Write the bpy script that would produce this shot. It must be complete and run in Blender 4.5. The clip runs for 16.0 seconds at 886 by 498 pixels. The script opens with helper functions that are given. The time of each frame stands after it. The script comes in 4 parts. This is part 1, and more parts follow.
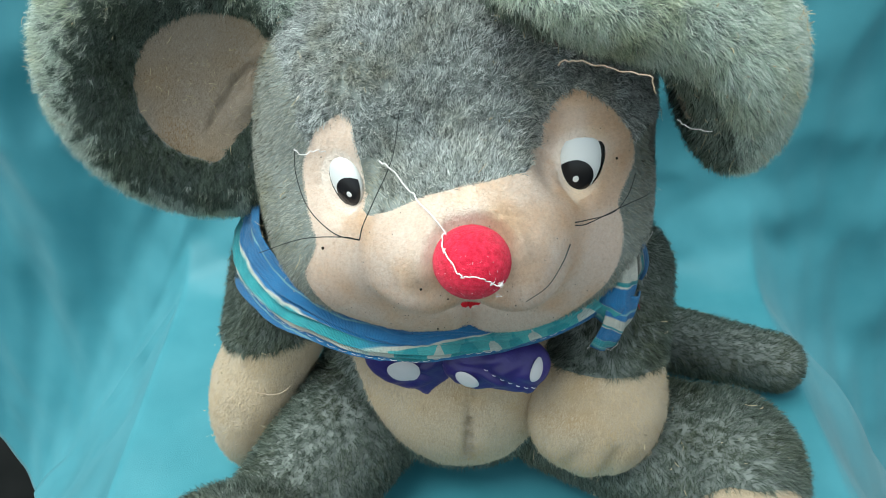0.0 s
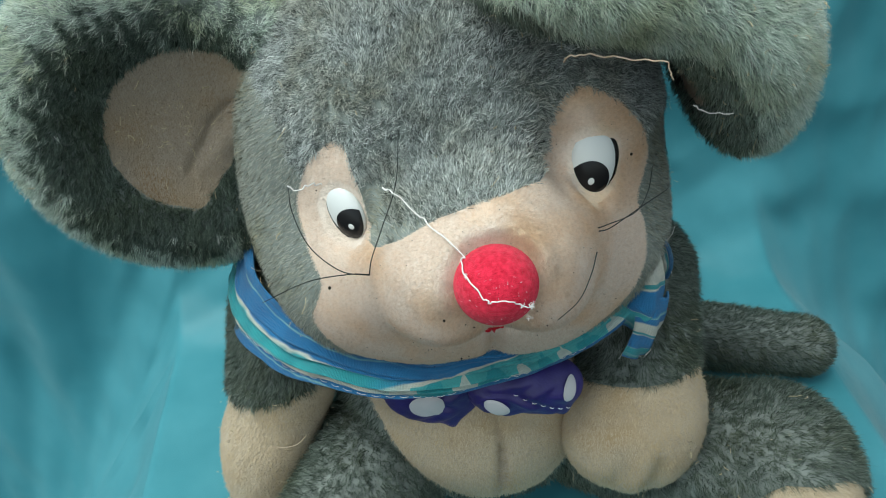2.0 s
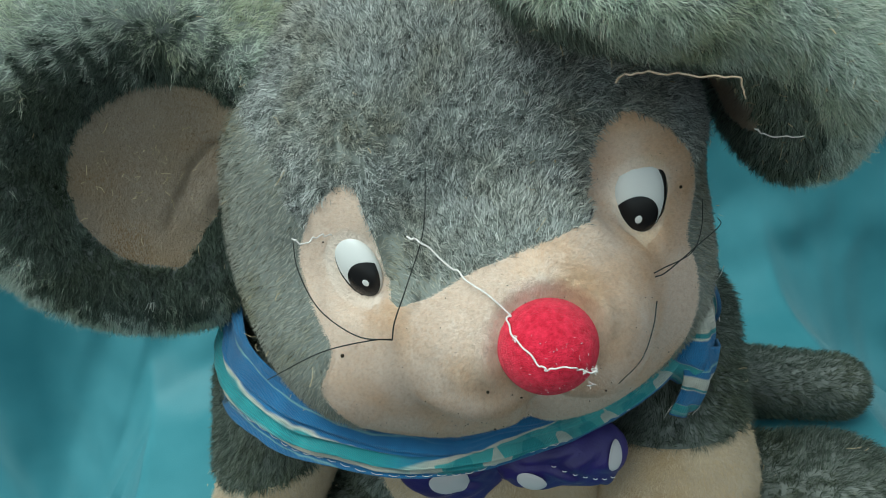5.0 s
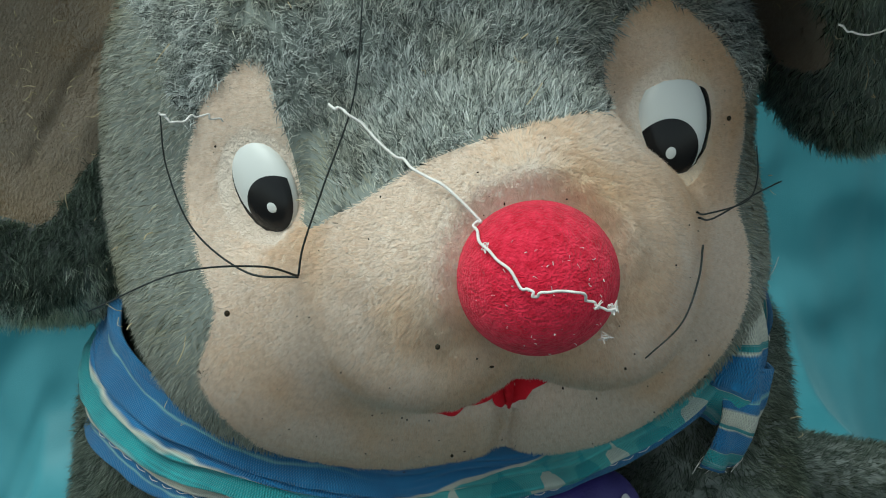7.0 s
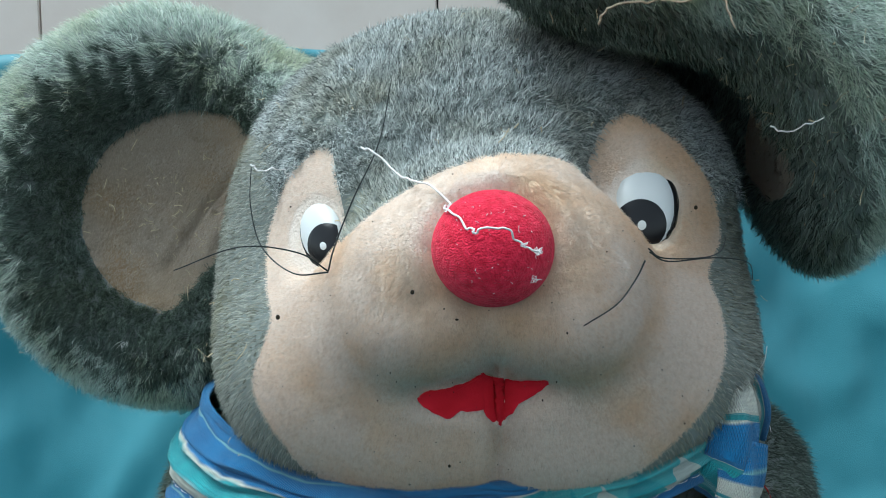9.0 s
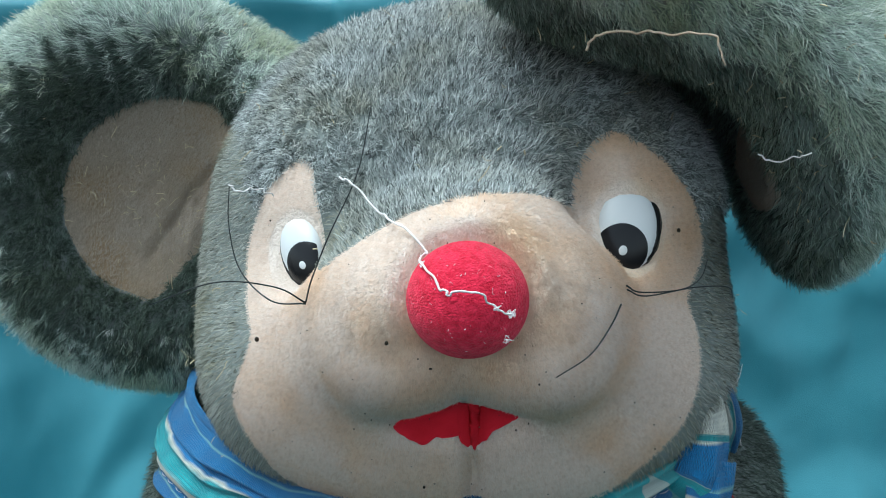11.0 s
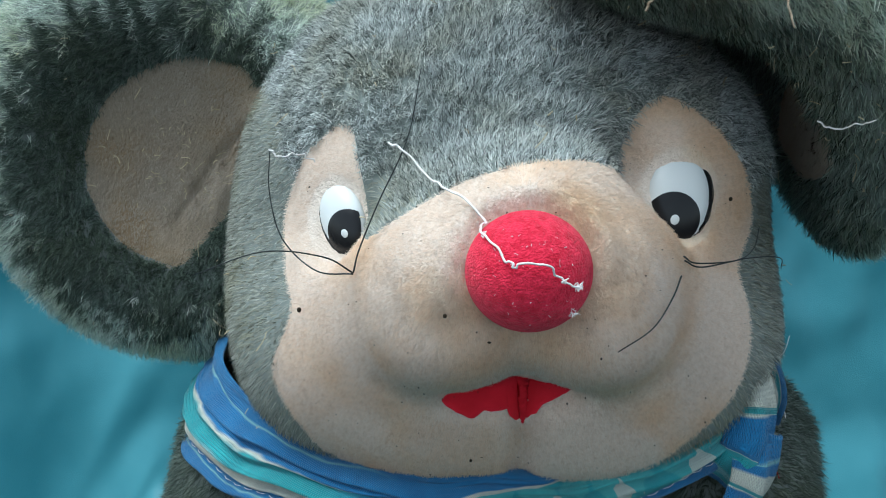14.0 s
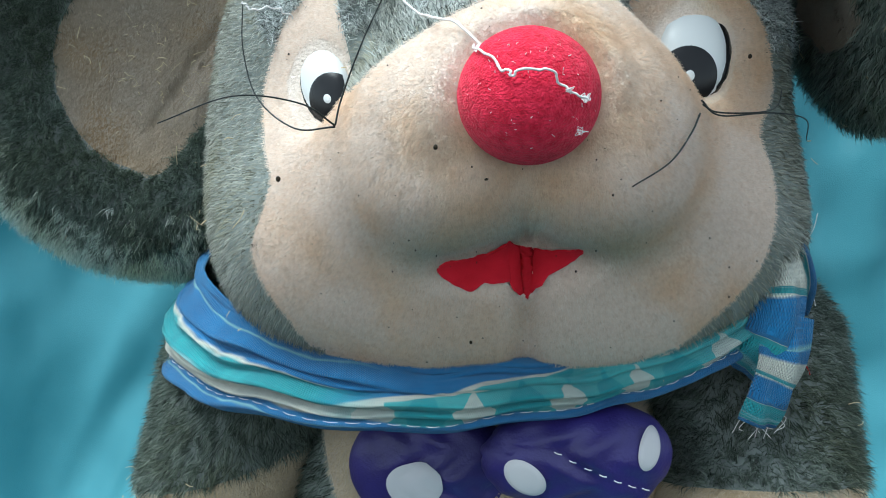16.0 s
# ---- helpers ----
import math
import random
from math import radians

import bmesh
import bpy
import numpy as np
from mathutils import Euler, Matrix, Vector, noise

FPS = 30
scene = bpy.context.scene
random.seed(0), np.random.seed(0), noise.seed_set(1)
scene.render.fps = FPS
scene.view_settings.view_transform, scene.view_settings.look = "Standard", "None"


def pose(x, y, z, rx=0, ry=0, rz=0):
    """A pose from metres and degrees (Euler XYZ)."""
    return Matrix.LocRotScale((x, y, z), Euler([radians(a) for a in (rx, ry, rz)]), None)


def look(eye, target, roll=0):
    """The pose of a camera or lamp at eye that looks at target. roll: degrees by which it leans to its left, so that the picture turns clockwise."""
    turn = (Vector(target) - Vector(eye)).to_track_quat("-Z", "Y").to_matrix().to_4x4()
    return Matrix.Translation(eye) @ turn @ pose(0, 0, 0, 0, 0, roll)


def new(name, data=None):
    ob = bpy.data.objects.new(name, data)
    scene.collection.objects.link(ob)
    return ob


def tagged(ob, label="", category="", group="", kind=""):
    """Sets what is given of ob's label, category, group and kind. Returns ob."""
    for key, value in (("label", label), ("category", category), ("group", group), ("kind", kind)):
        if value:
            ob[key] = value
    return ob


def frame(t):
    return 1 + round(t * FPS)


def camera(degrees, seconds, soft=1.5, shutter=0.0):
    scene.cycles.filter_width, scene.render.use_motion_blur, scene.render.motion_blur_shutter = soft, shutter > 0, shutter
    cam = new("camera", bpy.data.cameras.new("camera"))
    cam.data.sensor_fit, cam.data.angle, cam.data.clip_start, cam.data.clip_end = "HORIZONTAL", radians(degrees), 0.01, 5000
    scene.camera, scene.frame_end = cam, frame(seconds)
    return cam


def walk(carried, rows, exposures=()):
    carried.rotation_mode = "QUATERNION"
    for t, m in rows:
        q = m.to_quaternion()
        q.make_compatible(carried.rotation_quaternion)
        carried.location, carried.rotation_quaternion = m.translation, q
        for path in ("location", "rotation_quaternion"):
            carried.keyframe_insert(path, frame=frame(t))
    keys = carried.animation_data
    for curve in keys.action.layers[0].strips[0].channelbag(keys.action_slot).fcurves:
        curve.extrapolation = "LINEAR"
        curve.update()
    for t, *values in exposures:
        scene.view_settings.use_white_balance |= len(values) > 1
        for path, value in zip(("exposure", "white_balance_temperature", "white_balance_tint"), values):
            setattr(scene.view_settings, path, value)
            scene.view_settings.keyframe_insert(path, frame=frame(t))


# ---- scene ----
cam = camera(55.6, 16.0, soft=1.0)
METRES, EYE, TILT, LEAN, TURN = 0.60, 0.53, -38.0, 0.0, 0.0
ROWS = [
    (0.0, 0.0, 0.0, 0.0, 0.0, 0.0, -0.0),
    (0.5, 0.0001, 0.0264, 0.011, -1.8, 0.0, 3.05),
    (1.0, -0.0124, 0.045, 0.0129, -1.31, 0.4, 6.26),
    (1.5, -0.0191, 0.0549, 0.0028, -1.07, 0.57, 6.73),
    (2.0, -0.0252, 0.0534, 0.0102, -1.15, 0.91, 6.93),
    (2.5, -0.028, 0.0513, 0.0139, -1.37, 1.04, 6.87),
    (3.0, -0.0281, 0.0489, 0.018, -1.55, 1.4, 6.86),
    (3.5, -0.0294, 0.0476, 0.0234, -1.58, 1.52, 6.9),
    (6.0, -0.0845, 0.224, -0.0023, -6.36, 4.96, 9.86),
    (6.5, -0.0574, 0.2444, -0.0425, -7.22, 6.38, 9.03),
    (7.0, -0.046, 0.3451, -0.0646, -4.98, 12.65, 6.07),
    (7.5, -0.0115, 0.4165, -0.0999, -1.3, 25.42, 4.66),
    (8.0, -0.0181, 0.3978, -0.1781, 2.46, 32.34, 1.15),
    (8.5, -0.004, 0.3643, -0.2181, 1.88, 33.76, -0.26),
    (9.0, 0.02, 0.3103, -0.2534, 3.19, 35.46, -0.76),
    (11.5, 0.0324, 0.2646, -0.1763, 2.53, 27.02, -1.89),
    (12.0, 0.0311, 0.2607, -0.1719, 2.74, 26.33, -2.24),
    (12.5, 0.0256, 0.2675, -0.1718, 3.13, 26.08, -2.4),
    (13.0, 0.0118, 0.2754, -0.1744, 2.92, 25.93, -2.63),
    (13.5, 0.004, 0.2766, -0.1788, 2.39, 26.1, -2.07),
    (14.0, -0.0023, 0.2838, -0.1793, 1.83, 26.14, -1.55),
    (14.5, 0.0006, 0.2885, -0.1801, 1.18, 26.52, -1.25),
    (15.0, 0.0111, 0.3068, -0.1921, 1.62, 26.49, -0.38),
    (15.5, 0.0118, 0.3355, -0.2059, 2.48, 26.77, -0.42),
    (16.0, 0.0022, 0.3604, -0.2312, 2.74, 26.98, -0.62),
]
EXPOSURES = ((0.0, 0.14, 6150, -3), (1.0, -0.26, 6150, -4), (3.5, -0.23, 6150, -5), (6.0, -0.73, 6150, -9), (6.5, -0.76, 6150, -9), (7.0, -0.68, 6200, -9), (7.5, -0.83, 6200, -8), (8.0, -0.48, 6000, -7), (8.5, -0.28, 5800, -5), (9.0, 0.00, 5650, -3), (12.0, -0.03, 5600, -2), (14.5, -0.06, 5650, -2), (15.5, 0.00, 5750, -2), (16.0, 0.24, 5750, -2))
walk(cam, [(t, pose(0, 0, EYE, TILT, LEAN, TURN) @ pose(METRES * x, METRES * y, METRES * z, 90 + pitch, roll, yaw)) for t, x, y, z, yaw, pitch, roll in ROWS],
     [row for row in EXPOSURES])
# ---- world and light: soft daylight from above and from the side of the standing ear ----
world = bpy.data.worlds.new("daylight")
scene.world = world
world.use_nodes = True
wn = world.node_tree
sky = wn.nodes.new("ShaderNodeTexSky")
sky.sky_type, sky.sun_disc = "NISHITA", False
sky.sun_elevation, sky.sun_rotation = radians(71), radians(-108)
veil = wn.nodes.new("ShaderNodeHueSaturation")
veil.inputs["Saturation"].default_value = 0.30
wn.links.new(sky.outputs[0], veil.inputs["Color"])
wn.links.new(veil.outputs[0], wn.nodes["Background"].inputs[0])
wn.nodes["Background"].inputs[1].default_value = 0.235
sun = new("sun", bpy.data.lights.new("sun", "SUN"))
sun.data.energy, sun.data.angle, sun.data.color = 3.8, radians(40), (1.0, 0.98, 0.95)
sun.matrix_world = look((-0.60, 0.16, 1.9), (0, 0.4, 0.2))


# ---- materials ----
def material(name, rough=0.8, metal=0.0):
    m = bpy.data.materials.new(name)
    m.use_nodes = True
    b = m.node_tree.nodes["Principled BSDF"]
    b.inputs["Roughness"].default_value, b.inputs["Metallic"].default_value = rough, metal
    b.inputs["Specular IOR Level"].default_value = 0.25
    return m, m.node_tree, b


def node(nt, kind, **inputs):
    n = nt.nodes.new(kind)
    for key, value in inputs.items():
        n.inputs[key.replace("_", " ")].default_value = value
    return n


def noise_at(nt, scale, detail=3.0, rough=0.55):
    co = nt.nodes.new("ShaderNodeTexCoord")
    n = node(nt, "ShaderNodeTexNoise", Scale=scale, Detail=detail, Roughness=rough)
    nt.links.new(co.outputs["Object"], n.inputs["Vector"])
    return n.outputs["Fac"]


def ramp(nt, fac, stops):
    r = nt.nodes.new("ShaderNodeValToRGB")
    els = r.color_ramp.elements
    while len(els) < len(stops):
        els.new(0.5)
    for e, (at, c) in zip(els, stops):
        e.position, e.color = at, (*c, 1)
    nt.links.new(fac, r.inputs[0])
    return r.outputs[0]


def mixed(nt, a, b, fac, how="MIX"):
    m = nt.nodes.new("ShaderNodeMix")
    m.data_type, m.blend_type = "RGBA", how
    for socket, value in ((m.inputs[0], fac), (m.inputs[6], a), (m.inputs[7], b)):
        if isinstance(value, bpy.types.NodeSocket):
            nt.links.new(value, socket)
        else:
            socket.default_value = value if isinstance(value, float) else (*value, 1)
    return m.outputs[2]


def bump(nt, b, height, strength=0.3, distance=0.001):
    n = node(nt, "ShaderNodeBump", Strength=strength, Distance=distance)
    nt.links.new(height, n.inputs["Height"])
    nt.links.new(n.outputs[0], b.inputs["Normal"])


def cloth_material(name, low, high, rough=0.85, scale=35, fine=900):
    m, nt, b = material(name, rough)
    nt.links.new(ramp(nt, noise_at(nt, scale), [(0.3, low), (0.7, high)]), b.inputs["Base Color"])
    bump(nt, b, noise_at(nt, fine, 2), 0.35, 0.0006)
    return m


SPOTS = (((0.0442, 0.3105, 0.2707), 0.0024), ((0.0494, 0.3324, 0.2518), 0.003), ((0.0389, 0.3086, 0.271), 0.0018), ((0.0586, 0.3582, 0.221), 0.0025), ((0.0008, 0.327, 0.2496), 0.002), ((0.0197, 0.3139, 0.2622), 0.002), ((0.0577, 0.3514, 0.2319), 0.004), ((-0.0530, 0.3600, 0.2285), 0.0035), ((-0.0400, 0.3555, 0.2435), 0.0022), ((-0.058, 0.367, 0.245), 0.0025))


def with_spots(nt, spotted):
    """A few tan stains that have dried into the cream pile."""
    co = nt.nodes.new("ShaderNodeTexCoord")
    for spot, size in SPOTS:
        gap = nt.nodes.new("ShaderNodeVectorMath")
        gap.operation = "DISTANCE"
        gap.inputs[1].default_value = spot
        nt.links.new(co.outputs["Object"], gap.inputs[0])
        rough_gap = nt.nodes.new("ShaderNodeMath")
        rough_gap.operation = "MULTIPLY_ADD"
        rough_gap.inputs[1].default_value = size * 2.2
        nt.links.new(noise_at(nt, 260, 3), rough_gap.inputs[0])
        nt.links.new(gap.outputs["Value"], rough_gap.inputs[2])
        here = node(nt, "ShaderNodeMapRange")
        for key, value in (("From Min", size * 1.2), ("From Max", size * 2.6), ("To Min", 0.75), ("To Max", 0.0)):
            here.inputs[key].default_value = value
        nt.links.new(rough_gap.outputs[0], here.inputs["Value"])
        spotted = mixed(nt, spotted, (0.64, 0.40, 0.19), here.outputs[0])
    return spotted


def fur_material(name, dark, mid, tip, stain, patch=28, through_light=0.35, stained=False):
    """Pile: every strand has a tone of its own, and stains lie over many strands."""
    m, nt, b = material(name, 0.6)
    g = nt.nodes.new("ShaderNodeNewGeometry")
    tone = ramp(nt, g.outputs["Random Per Island"], [(0.0, dark), (0.5, mid), (1.0, tip)])
    spots = ramp(nt, noise_at(nt, patch, 4), [(0.45, (0, 0, 0)), (0.72, (1, 1, 1))])
    colour = mixed(nt, tone, mixed(nt, tone, stain, 0.9, "MULTIPLY"), spots)
    if stained:
        colour = with_spots(nt, colour)
        clumps = ramp(nt, noise_at(nt, 560, 4, 0.7), [(0.34, (0.80, 0.77, 0.73)), (0.56, (1, 1, 1))])
        colour = mixed(nt, colour, clumps, 1.0, "MULTIPLY")
    nt.links.new(colour, b.inputs["Base Color"])
    t = nt.nodes.new("ShaderNodeBsdfTranslucent")
    nt.links.new(colour, t.inputs[0])
    mix = nt.nodes.new("ShaderNodeMixShader")
    mix.inputs[0].default_value = through_light
    nt.links.new(b.outputs[0], mix.inputs[1])
    nt.links.new(t.outputs[0], mix.inputs[2])
    nt.links.new(mix.outputs[0], nt.nodes["Material Output"].inputs[0])
    return m


GREY_FUR = fur_material("grey fur", (0.05, 0.058, 0.056), (0.56, 0.60, 0.585), (0.98, 0.99, 0.98), (0.75, 0.72, 0.62), 28, 0.5)
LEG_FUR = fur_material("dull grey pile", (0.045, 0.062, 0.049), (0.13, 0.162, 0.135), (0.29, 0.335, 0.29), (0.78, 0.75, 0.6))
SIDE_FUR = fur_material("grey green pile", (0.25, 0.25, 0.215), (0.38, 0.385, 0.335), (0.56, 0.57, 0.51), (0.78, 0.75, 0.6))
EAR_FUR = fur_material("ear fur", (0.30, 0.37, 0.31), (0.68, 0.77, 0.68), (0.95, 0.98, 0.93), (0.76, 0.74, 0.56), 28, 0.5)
# ear fur with the cup's shade put into its colour
CUP_SHADE_FUR = fur_material("cup shade ear fur", (0.042, 0.060, 0.048), (0.105, 0.142, 0.117), (0.26, 0.32, 0.27), (0.75, 0.74, 0.58))
# ear fur toned down to carry the flopped ear's underside shade
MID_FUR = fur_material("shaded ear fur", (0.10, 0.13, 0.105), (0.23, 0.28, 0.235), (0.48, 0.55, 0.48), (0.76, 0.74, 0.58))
GREY_SKIN = cloth_material("grey backing", (0.17, 0.19, 0.177), (0.25, 0.275, 0.255))
CREAM_SKIN, nt, b = material("cream plush", 0.95)
cream_tone = ramp(nt, noise_at(nt, 55, 5), [(0.3, (0.84, 0.69, 0.575)), (0.7, (0.90, 0.77, 0.66))])
cream_stain = ramp(nt, noise_at(nt, 22, 2.0, 0.5), [(0.50, (1, 1, 1)), (0.64, (0.96, 0.86, 0.70)), (0.78, (0.88, 0.70, 0.48))])
# fine mottle that paints in the shade between strands
fibre_shade = ramp(nt, noise_at(nt, 620, 5, 0.8), [(0.32, (0.84, 0.81, 0.77)), (0.50, (1, 1, 1)), (0.72, (1.06, 1.06, 1.07))])
spotted = mixed(nt, mixed(nt, cream_tone, cream_stain, 1.0, "MULTIPLY"), fibre_shade, 1.0, "MULTIPLY")
spotted = with_spots(nt, spotted)
nt.links.new(spotted, b.inputs["Base Color"])
b.inputs["Sheen Weight"].default_value, b.inputs["Sheen Roughness"].default_value = 0.35, 0.5
b.inputs["Specular IOR Level"].default_value = 0.1
wool = nt.nodes.new("ShaderNodeMath")
wool.operation = "ADD"
nt.links.new(noise_at(nt, 950, 4, 0.7), wool.inputs[0])
nt.links.new(noise_at(nt, 320, 3, 0.6), wool.inputs[1])
bump(nt, b, wool.outputs[0], 1.0, 0.0016)
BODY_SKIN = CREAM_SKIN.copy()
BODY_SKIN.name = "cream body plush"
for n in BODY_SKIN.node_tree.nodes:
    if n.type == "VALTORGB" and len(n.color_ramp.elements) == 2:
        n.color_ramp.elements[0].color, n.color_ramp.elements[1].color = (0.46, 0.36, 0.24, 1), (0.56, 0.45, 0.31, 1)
CREAM_FUR = fur_material("cream nap", (0.90, 0.745, 0.62), (0.94, 0.80, 0.69), (0.97, 0.87, 0.78), (0.93, 0.75, 0.53), 22, 0.45, True)
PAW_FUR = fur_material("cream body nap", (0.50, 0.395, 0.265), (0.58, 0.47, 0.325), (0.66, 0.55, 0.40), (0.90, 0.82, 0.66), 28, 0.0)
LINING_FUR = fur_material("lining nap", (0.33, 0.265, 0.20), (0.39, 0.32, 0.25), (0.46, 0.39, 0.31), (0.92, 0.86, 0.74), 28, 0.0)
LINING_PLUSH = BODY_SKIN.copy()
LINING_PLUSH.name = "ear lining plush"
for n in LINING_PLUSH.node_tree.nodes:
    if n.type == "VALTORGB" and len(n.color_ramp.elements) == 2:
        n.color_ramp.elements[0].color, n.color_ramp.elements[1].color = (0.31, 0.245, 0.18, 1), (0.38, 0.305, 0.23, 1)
RED = cloth_material("red flocking", (0.52, 0.010, 0.034), (0.80, 0.035, 0.085), 1.0, 420, 1500)
for n in RED.node_tree.nodes:
    if n.type == "BUMP":
        n.inputs["Strength"].default_value, n.inputs["Distance"].default_value = 1.0, 0.0010
RED.node_tree.nodes["Principled BSDF"].inputs["Sheen Weight"].default_value = 0.12
RED.node_tree.nodes["Principled BSDF"].inputs["Specular IOR Level"].default_value = 0.05
RED_FELT = cloth_material("red felt", (0.50, 0.008, 0.02), (0.62, 0.012, 0.03), 0.95, 90, 1400)
EYE_WHITE, _, b = material("white plastic", 0.28)
b.inputs["Base Color"].default_value = (0.64, 0.65, 0.64, 1)
EYE_BLACK, _, b = material("black plastic", 0.25)
b.inputs["Base Color"].default_value = (0.012, 0.012, 0.013, 1)
WHISKER, _, b = material("black nylon", 0.35)
b.inputs["Base Color"].default_value = (0.02, 0.025, 0.025, 1)
THREAD = cloth_material("white thread", (0.72, 0.68, 0.66), (0.85, 0.82, 0.80), 0.9, 300, 3000)
TAN_THREAD = cloth_material("tan thread", (0.45, 0.33, 0.22), (0.62, 0.50, 0.38), 0.9, 300, 3000)
DIRT, _, b = material("dark dirt", 0.9)
b.inputs["Base Color"].default_value = (0.03, 0.022, 0.014, 1)
DOT, _, b = material("white print", 0.5)
b.inputs["Base Color"].default_value = (0.50, 0.49, 0.50, 1)
SATIN, nt, b = material("purple satin", 0.50)
nt.links.new(ramp(nt, noise_at(nt, 60), [(0.3, (0.016, 0.010, 0.095)), (0.7, (0.028, 0.018, 0.15))]), b.inputs["Base Color"])
b.inputs["Sheen Weight"].default_value, b.inputs["Anisotropic"].default_value = 0.0, 0.5
b.inputs["Specular IOR Level"].default_value = 0.5
crumple = nt.nodes.new("ShaderNodeMath")
crumple.operation = "ADD"
nt.links.new(noise_at(nt, 130, 3), crumple.inputs[0])
nt.links.new(noise_at(nt, 900, 2), crumple.inputs[1])
bump(nt, b, crumple.outputs[0], 0.25, 0.0010)
BACKDROP = cloth_material("blue polyester", (0.043, 0.205, 0.248), (0.066, 0.255, 0.305), 0.5, 14, 1300)
b = BACKDROP.node_tree.nodes["Principled BSDF"]
b.inputs["Sheen Weight"].default_value, b.inputs["Specular IOR Level"].default_value = 0.10, 0.4


def scarf_material():
    """Printed cotton: a bias check of teal and cream in front, bands of blue, teal and cream round the side."""
    m, nt, b = material("printed cotton", 0.9)

    def math_node(how, a, c=0.0, d=0.0):
        n = nt.nodes.new("ShaderNodeMath")
        n.operation = how
        for socket, value in zip(n.inputs, (a, c, d)):
            if isinstance(value, bpy.types.NodeSocket):
                nt.links.new(value, socket)
            else:
                socket.default_value = value
        return n.outputs[0]

    uv = nt.nodes.new("ShaderNodeUVMap")
    sep = nt.nodes.new("ShaderNodeSeparateXYZ")
    nt.links.new(uv.outputs[0], sep.inputs[0])
    u, v = math_node("MULTIPLY", sep.outputs[0], 0.115), math_node("MULTIPLY", sep.outputs[1], 0.030)
    warp = node(nt, "ShaderNodeTexNoise", Scale=4.0, Detail=2.0)
    nt.links.new(uv.outputs[0], warp.inputs["Vector"])
    across = math_node("MULTIPLY_ADD", warp.outputs["Fac"], 0.10, sep.outputs[1])
    blue, teal, cream, pale = (0.025, 0.17, 0.40), (0.045, 0.33, 0.37), (0.60, 0.60, 0.53), (0.25, 0.47, 0.50)
    stops = [(0.0, blue), (0.10, blue), (0.115, pale), (0.13, blue), (0.36, blue), (0.375, cream), (0.395, teal), (0.57, teal), (0.585, pale), (0.60, teal), (0.62, teal), (0.645, cream), (0.80, cream), (0.82, blue), (0.90, blue), (0.91, pale), (0.925, blue), (1.0, blue)]
    banded = ramp(nt, across, stops)
    drift = math_node("MULTIPLY", warp.outputs["Fac"], 0.006)
    a = math_node("FRACT", math_node("DIVIDE", math_node("ADD", math_node("ADD", u, v), drift), 0.044))
    c = math_node("FRACT", math_node("DIVIDE", math_node("SUBTRACT", math_node("SUBTRACT", u, v), drift), 0.044))
    both = math_node("MULTIPLY", math_node("ADD", math_node("GREATER_THAN", a, 0.55), math_node("GREATER_THAN", c, 0.55)), 0.5)
    check = ramp(nt, both, [(0.0, (0.04, 0.32, 0.36)), (0.4, (0.04, 0.32, 0.36)), (0.5, (0.085, 0.40, 0.42)), (0.85, (0.085, 0.40, 0.42)), (1.0, (0.52, 0.58, 0.53))])
    hem = ramp(nt, across, [(0.84, (0, 0, 0)), (0.87, (1, 1, 1))])
    check = mixed(nt, check, (0.03, 0.18, 0.42), hem)
    roll = ramp(nt, math_node("SUBTRACT", across, math_node("MULTIPLY_ADD", sep.outputs[0], 0.45, -0.45)), [(0.0, (1, 1, 1)), (0.02, (0, 0, 0))])
    welt = ramp(nt, math_node("SUBTRACT", across, math_node("MULTIPLY_ADD", sep.outputs[0], 0.45, -0.45)), [(0.0, (1, 1, 1)), (0.055, (1, 1, 1)), (0.065, (0, 0, 0))])
    check = mixed(nt, mixed(nt, check, cream, welt), blue, roll)
    where = math_node("MULTIPLY", sep.outputs[0], 0.4)
    colour = mixed(nt, check, banded, ramp(nt, where, [(0.78, (0, 0, 0)), (0.90, (1, 1, 1))]))
    warp_yarn = math_node("SINE", math_node("MULTIPLY", u, 6300.0))
    weft_yarn = math_node("SINE", math_node("MULTIPLY", v, 6300.0))
    yarn = math_node("ADD", math_node("MULTIPLY", warp_yarn, weft_yarn), math_node("MULTIPLY", noise_at(nt, 700, 3, 0.7), 2.2))
    faded = ramp(nt, yarn, [(0.25, (0.70, 0.72, 0.74)), (0.9, (1, 1, 1))])
    colour = mixed(nt, colour, faded, 1.0, "MULTIPLY")
    wash = ramp(nt, noise_at(nt, 70, 3), [(0.35, (0.78, 0.80, 0.80)), (0.7, (1.12, 1.10, 1.05))])
    colour = mixed(nt, colour, wash, 1.0, "MULTIPLY")
    nt.links.new(colour, b.inputs["Base Color"])
    b.inputs["Sheen Weight"].default_value = 0.15
    bump(nt, b, yarn, 0.8, 0.0005)
    return m


SCARF = scarf_material()
WALL, nt, b = material("painted boards", 0.6)
nt.links.new(ramp(nt, noise_at(nt, 6, 5), [(0.3, (0.62, 0.53, 0.47)), (0.7, (0.70, 0.62, 0.56))]), b.inputs["Base Color"])
bump(nt, b, noise_at(nt, 40, 4), 0.2, 0.002)
FLOOR, nt, b = material("dark floor", 0.8)
nt.links.new(ramp(nt, noise_at(nt, 9, 5), [(0.3, (0.004, 0.005, 0.005)), (0.7, (0.012, 0.013, 0.013))]), b.inputs["Base Color"])
b.inputs["Specular IOR Level"].default_value = 0.02
WOOD, nt, b = material("brown wood", 0.6)
nt.links.new(ramp(nt, noise_at(nt, 12, 5), [(0.3, (0.10, 0.06, 0.035)), (0.7, (0.18, 0.11, 0.06))]), b.inputs["Base Color"])



